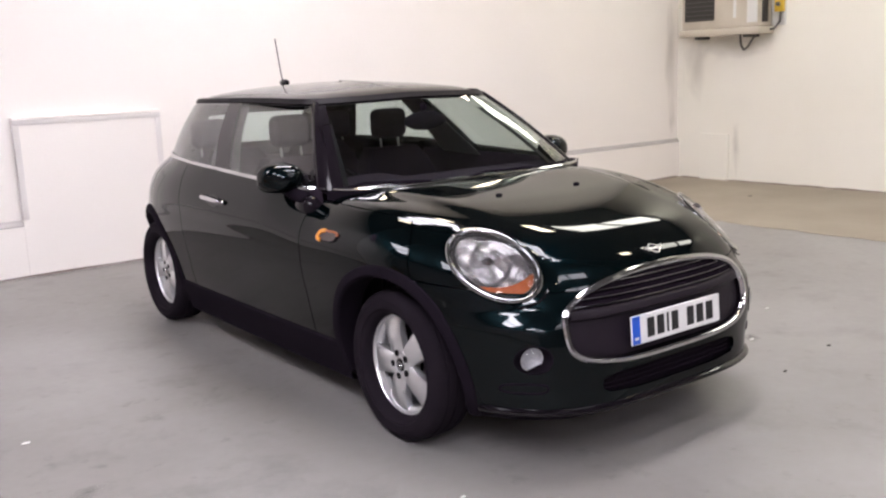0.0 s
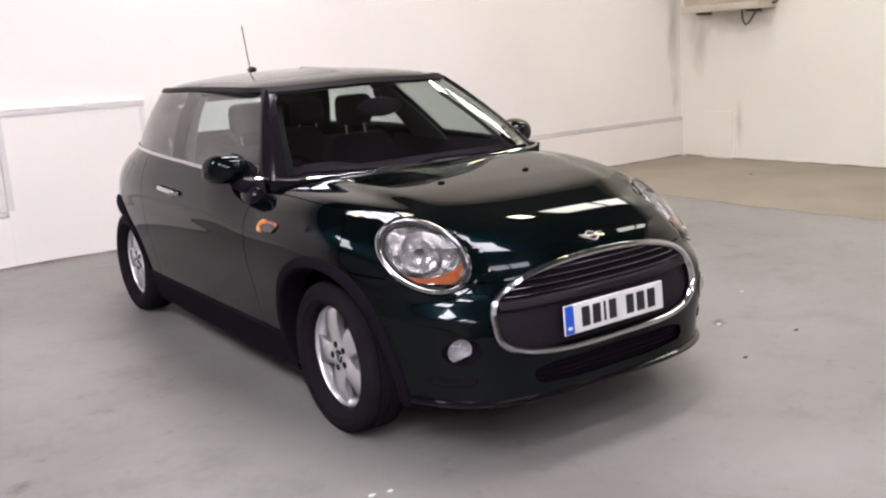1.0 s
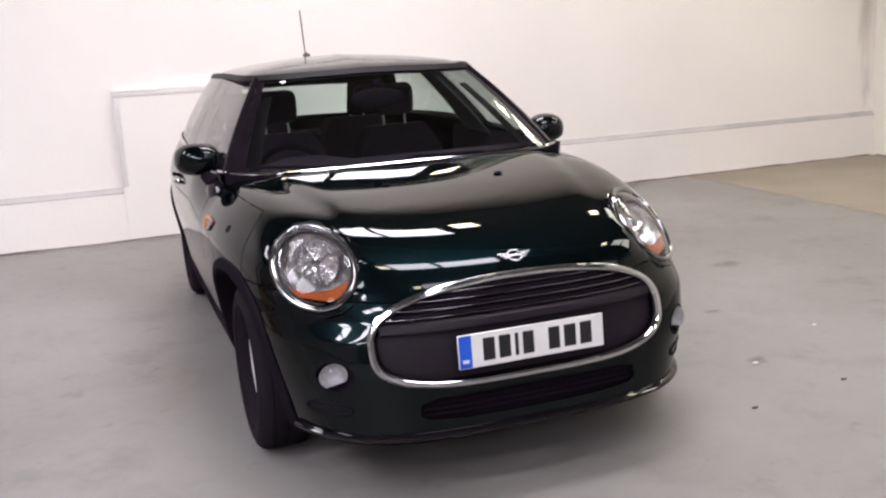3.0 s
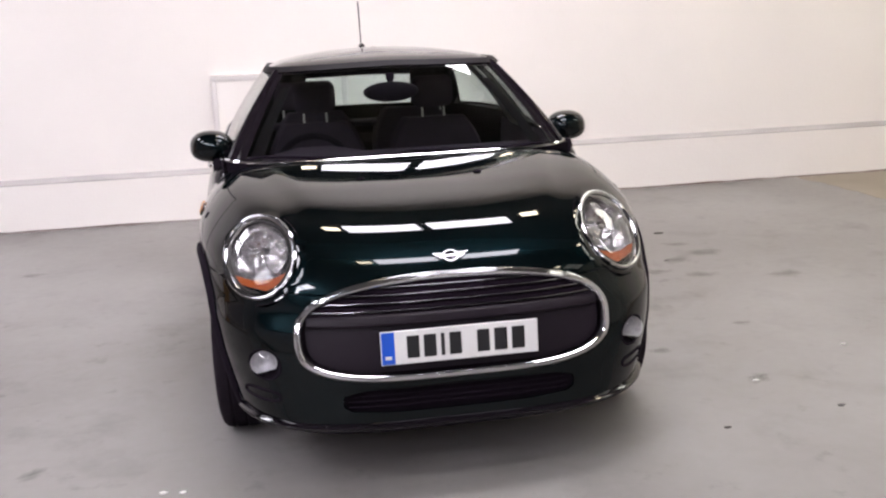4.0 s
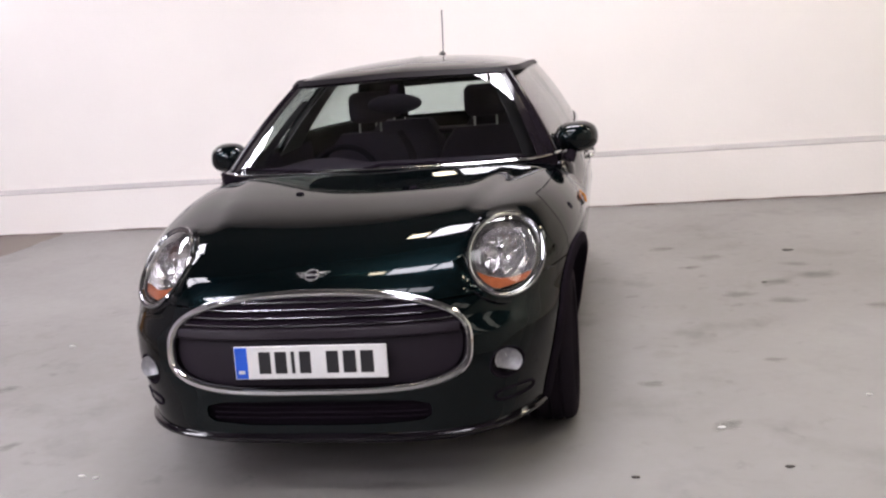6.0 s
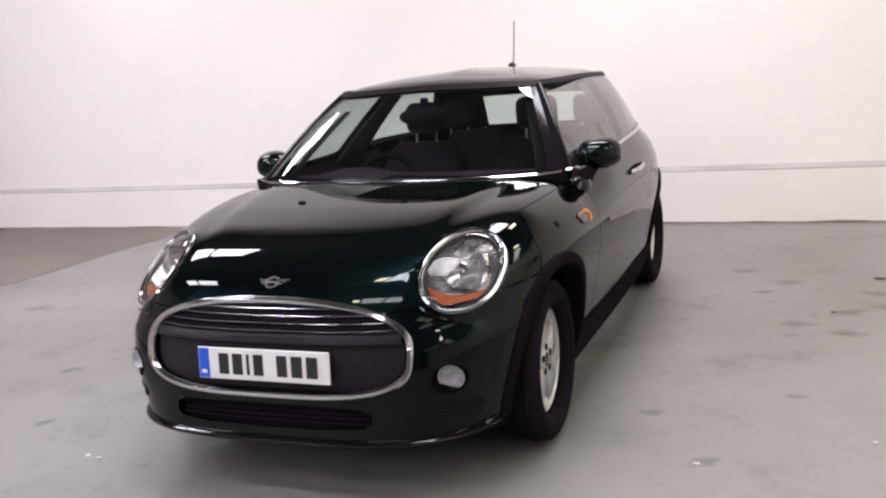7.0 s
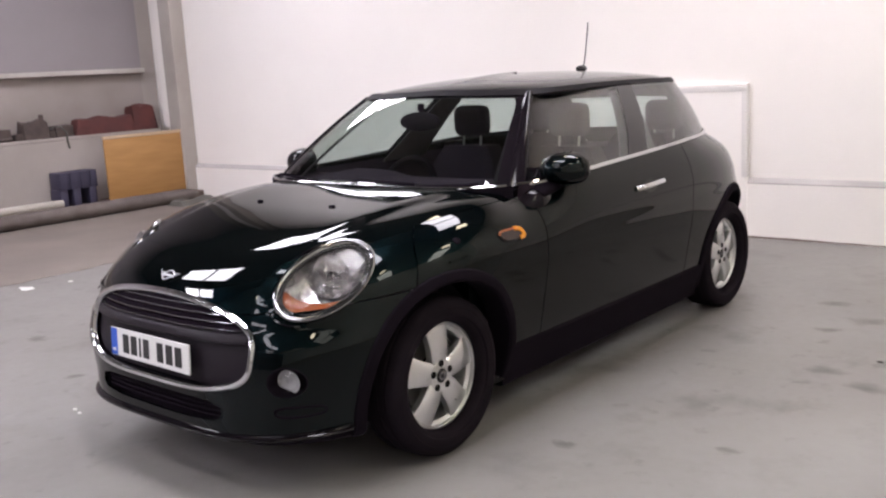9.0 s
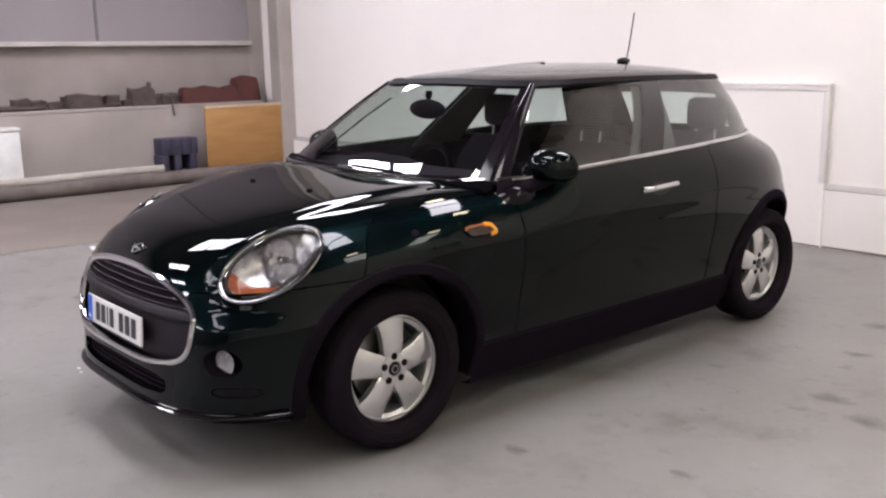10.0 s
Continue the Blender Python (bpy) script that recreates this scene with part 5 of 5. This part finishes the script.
lump("tarpaulin", -7.85, -7.60, 1.95, 2.75, 0.895, 1.10, TARP, 3, "dark red bundle of sheeting on the ledge", "sheeting")
lump("tarpaulin", -7.85, -7.60, 2.70, 3.04, 0.895, 1.22, TARP, 4, "taller dark red bundle of sheeting on the ledge", "sheeting", 0.1)
def scrap_box(y, w, h, x0, d, seed):
    """A dark worn tin or fitting: a dented box, turned a little."""
    r = random.Random(seed)
    bm = box_bm(x0, x0 + d, y - w / 2, y + w / 2, 0.895, 0.895 + h, 0.012)
    for v in bm.verts:
        v.co += Vector((r.uniform(-0.01, 0.01), r.uniform(-0.015, 0.015), r.uniform(-0.02, 0.012) if v.co.z > 0.93 else 0))
    ob = tagged(part("scrap_fitting", bm, RUST, smooth=False), "brown rusty fitting on the masonry ledge", "scrap", "scrap on the ledge")
    bmesh_turn = r.uniform(-0.25, 0.25)
    ob.matrix_basis = Matrix.Translation((x0, y, 0)) @ Matrix.Rotation(bmesh_turn, 4, "Z") @ Matrix.Translation((-x0, -y, 0))


for k in range(22):
    y = 1.78 - 0.17 * k + rng.uniform(-0.03, 0.03)
    scrap_box(y, rng.uniform(0.14, 0.27), rng.uniform(0.05, 0.15), -7.82 + rng.uniform(0, 0.05), rng.uniform(0.12, 0.17), 30 + k)
lump("rag", -7.80, -7.60, 0.55, 0.95, 0.90, 1.06, RUST, 12, "dark brown rag heap on the ledge", "rag", 0.5)
lump("rag", -7.80, -7.60, 1.30, 1.62, 0.90, 1.10, RUST, 15, "dark brown rag heap on the ledge", "rag", 0.5)
tagged(part("post", box_bm(-7.66, -7.62, 1.52, 1.56, 0.895, 1.17, 0.004), RUST), "short brown post standing on the ledge", "post")
for k, (y, l) in enumerate(((0.05, 0.5), (-0.6, 0.8), (1.0, 0.35))):
    tagged(part("iron_bar", sweep([Vector((-7.64, y - l / 2, 0.915)), Vector((-7.63, y + l / 2, 0.925))], circle(0.02, 8), False, [Vector((0, 0, 1))] * 2), RUST), "rusty iron bar lying on the ledge", "bar")
pts = [Vector(p) for p in ((-7.66, 1.62, 1.0), (-7.60, 1.74, 1.02), (-7.58, 1.80, 0.95), (-7.58, 1.80, 0.84), (-7.59, 1.82, 0.76))]
tagged(part("strap", sweep(pts, circle(0.012, 6), False, [Vector((1, 0, 0))] * 5), CABLE), "dark strap hanging over the ledge", "strap")
cr = tagged(new("crate"), "dark blue slatted crate beside the wooden board", "crate")
for k in range(4):
    part("slat", box_bm(-7.36, -7.34, 1.52 + 0.125 * k, 1.60 + 0.125 * k, 0.30, 0.50, 0.005), CRATE, cr)
part("crate_body", box_bm(-7.59, -7.365, 1.52, 1.98, 0.30, 0.50, 0.01), CRATE, cr)
for y in (1.56, 1.72, 1.92):
    part("crate_leg", box_bm(-7.59, -7.35, y - 0.05, y + 0.04, 0.10, 0.298, 0.006), CRATE, cr)
wb = tagged(part("white_box", box_bm(-7.59, -7.35, -0.35, -0.08, 0.10, 0.70, 0.02), WHITEBOX), "white plastic box standing on the plinth", "box")
part("box_lid", box_bm(-7.60, -7.34, -0.36, -0.07, 0.702, 0.74, 0.012), WHITEBOX, wb)
for y, l in ((0.55, 0.35), (1.25, 0.25)):
    tagged(part("offcut", box_bm(-7.59, -7.49, y - l / 2, y + l / 2, 0.10, 0.14, 0.006), RUST), "dark offcut lying on the plinth", "offcut")
lump("floor_mat", -6.84, -6.55, 2.55, 3.15, 0.0, 0.06, CABLE, 40, "dark heap of sacking at the foot of the column", "sacking", 0.6)


# debris on the floor
def flake(x, y, r, mat, seed, label, h=0.004):
    rr = random.Random(seed)
    pts = [(r * rr.uniform(0.6, 1.2) * math.cos(t * math.pi / 5), r * rr.uniform(0.35, 0.7) * math.sin(t * math.pi / 5)) for t in range(10)]
    bm = bmesh.new()
    vs = [bm.verts.new((x + a, y + b, 0.001)) for a, b in pts]
    f = bm.faces.new(vs)
    e = bmesh.ops.extrude_face_region(bm, geom=[f])
    bmesh.ops.translate(bm, verts=[v for v in e["geom"] if isinstance(v, bmesh.types.BMVert)], vec=(0, 0, h))
    bmesh.ops.recalc_face_normals(bm, faces=bm.faces)
    tagged(part("debris", bm, mat, smooth=False), label, "debris", "bits on the floor")


for k, (x, y, r) in enumerate(((-1.944, -0.249, 0.016), (-0.915, -1.819, 0.012), (-0.98, -1.806, 0.014), (-3.83, -0.64, 0.09), (-3.756, -0.336, 0.03), (1.323, -1.402, 0.013), (1.9, -1.1, 0.012))):
    flake(x, y, r, CHIP, k, "pale chip of paint on the grey floor")
for k, (x, y, r) in enumerate(((2.042, 1.384, 0.035), (1.783, 0.615, 0.016), (1.003, -1.802, 0.012), (1.497, -1.724, 0.016), (5.6, 1.6, 0.03))):
    flake(x, y, r, GRIT, 20 + k, "small dark scrap on the grey floor")


# dark smudges trodden into the floor paint
def stain_material(name, tone, amount):
    """A soft-edged mark, densest at the middle of the disc that carries it."""
    m = bpy.data.materials.new(name)
    m.use_nodes = True
    nt = m.node_tree
    b = nt.nodes["Principled BSDF"]
    b.inputs["Base Color"].default_value = (*tone, 1)
    b.inputs["Roughness"].default_value = 0.6
    tc, ln, nz, info = (nt.nodes.new("ShaderNode" + k) for k in ("TexCoord", "VectorMath", "TexNoise", "ObjectInfo"))
    ln.operation = "LENGTH"
    nt.links.new(tc.outputs["Object"], ln.inputs[0])
    nz.noise_dimensions = "4D"
    nz.inputs["Scale"].default_value, nz.inputs["Detail"].default_value = 2.2, 5
    nt.links.new(tc.outputs["Object"], nz.inputs["Vector"])
    wv = nt.nodes.new("ShaderNodeMath")
    wv.operation, wv.inputs[1].default_value = "MULTIPLY", 40
    nt.links.new(info.outputs["Random"], wv.inputs[0])
    nt.links.new(wv.outputs[0], nz.inputs["W"])
    ad = nt.nodes.new("ShaderNodeMath")
    ad.operation, ad.inputs[1].default_value = "MULTIPLY_ADD", -1.3
    nt.links.new(nz.outputs[0], ad.inputs[0])
    nt.links.new(ln.outputs["Value"], ad.inputs[2])
    mr = nt.nodes.new("ShaderNodeMapRange")
    mr.inputs[1].default_value, mr.inputs[2].default_value, mr.inputs[3].default_value, mr.inputs[4].default_value = -0.6, 0.15, amount, 0.0
    nt.links.new(ad.outputs[0], mr.inputs[0])
    nt.links.new(mr.outputs[0], b.inputs["Alpha"])
    return m


SMUDGE = stain_material("floor_smudge", (0.098, 0.090, 0.085), 0.36)
disc = bmesh.new()
bmesh.ops.create_circle(disc, cap_ends=True, segments=24, radius=1.0)
smudge = part("stain", disc, SMUDGE, floor_slab, "dark smudge in the grey floor paint")
marks = ((1.55, 1.26, 0.16, 20), (1.84, 0.24, 0.14, -15), (1.42, 1.02, 0.10, 30), (1.62, 0.38, 0.13, 5), (1.86, 0.62, 0.15, 40), (1.63, -0.68, 0.07, 0), (2.10, 0.75, 0.17, 15), (1.28, 1.55, 0.14, 0),
         (1.10, -0.95, 0.08, 10), (2.02, 1.02, 0.12, -20), (1.35, -1.38, 0.10, 35), (2.3, 0.1, 0.16, 0), (-2.2, 1.6, 0.12, 0), (-1.9, -0.9, 0.10, 25), (-2.35, -1.3, 0.12, 0), (-1.45, -1.55, 0.08, 60), (-3.2, 0.2, 0.16, 10))
for k, (x, y, r, a) in enumerate(marks):
    ob = smudge if k == 0 else smudge.copy()
    if k:
        scene.collection.objects.link(ob)
        ob.parent = floor_slab
    ob.matrix_basis = pose(x, y, 0.0014 + 0.0001 * k, 0, 0, a) @ Matrix.Diagonal((r * 1.0, r * 0.65, 1, 1))

# brown grime on the walls round the heater and its corner
GRIME = stain_material("wall_grime", (0.34, 0.28, 0.21), 0.22)
disc = bmesh.new()
bmesh.ops.create_circle(disc, cap_ends=True, segments=24, radius=1.0)
grime = part("stain", disc, GRIME, wall_east, "faint brown grime on the white wall")
places = [(wall_x(y) - 0.004, y, z, a, b, 91.71) for y, z, a, b in ((3.0, 1.35, 0.22, 0.5), (2.5, 1.52, 0.5, 0.2), (2.45, 0.40, 0.08, 0.4))]
places += [(x, WY - 0.004, z, a, b, 0) for x, z, a, b in ((6.36, 1.5, 0.14, 0.8), (6.4, 0.75, 0.08, 0.3))]
for k, (x, y, z, a, b, turn) in enumerate(places):
    ob = grime if k == 0 else grime.copy()
    if k:
        scene.collection.objects.link(ob)
        ob.parent = wall_east if turn else wall_north
    ob.matrix_basis = pose(x, y, z, 0, 0, turn) @ pose(0, 0, 0, 90, 0, 0) @ Matrix.Diagonal((a, b, 1, 1))


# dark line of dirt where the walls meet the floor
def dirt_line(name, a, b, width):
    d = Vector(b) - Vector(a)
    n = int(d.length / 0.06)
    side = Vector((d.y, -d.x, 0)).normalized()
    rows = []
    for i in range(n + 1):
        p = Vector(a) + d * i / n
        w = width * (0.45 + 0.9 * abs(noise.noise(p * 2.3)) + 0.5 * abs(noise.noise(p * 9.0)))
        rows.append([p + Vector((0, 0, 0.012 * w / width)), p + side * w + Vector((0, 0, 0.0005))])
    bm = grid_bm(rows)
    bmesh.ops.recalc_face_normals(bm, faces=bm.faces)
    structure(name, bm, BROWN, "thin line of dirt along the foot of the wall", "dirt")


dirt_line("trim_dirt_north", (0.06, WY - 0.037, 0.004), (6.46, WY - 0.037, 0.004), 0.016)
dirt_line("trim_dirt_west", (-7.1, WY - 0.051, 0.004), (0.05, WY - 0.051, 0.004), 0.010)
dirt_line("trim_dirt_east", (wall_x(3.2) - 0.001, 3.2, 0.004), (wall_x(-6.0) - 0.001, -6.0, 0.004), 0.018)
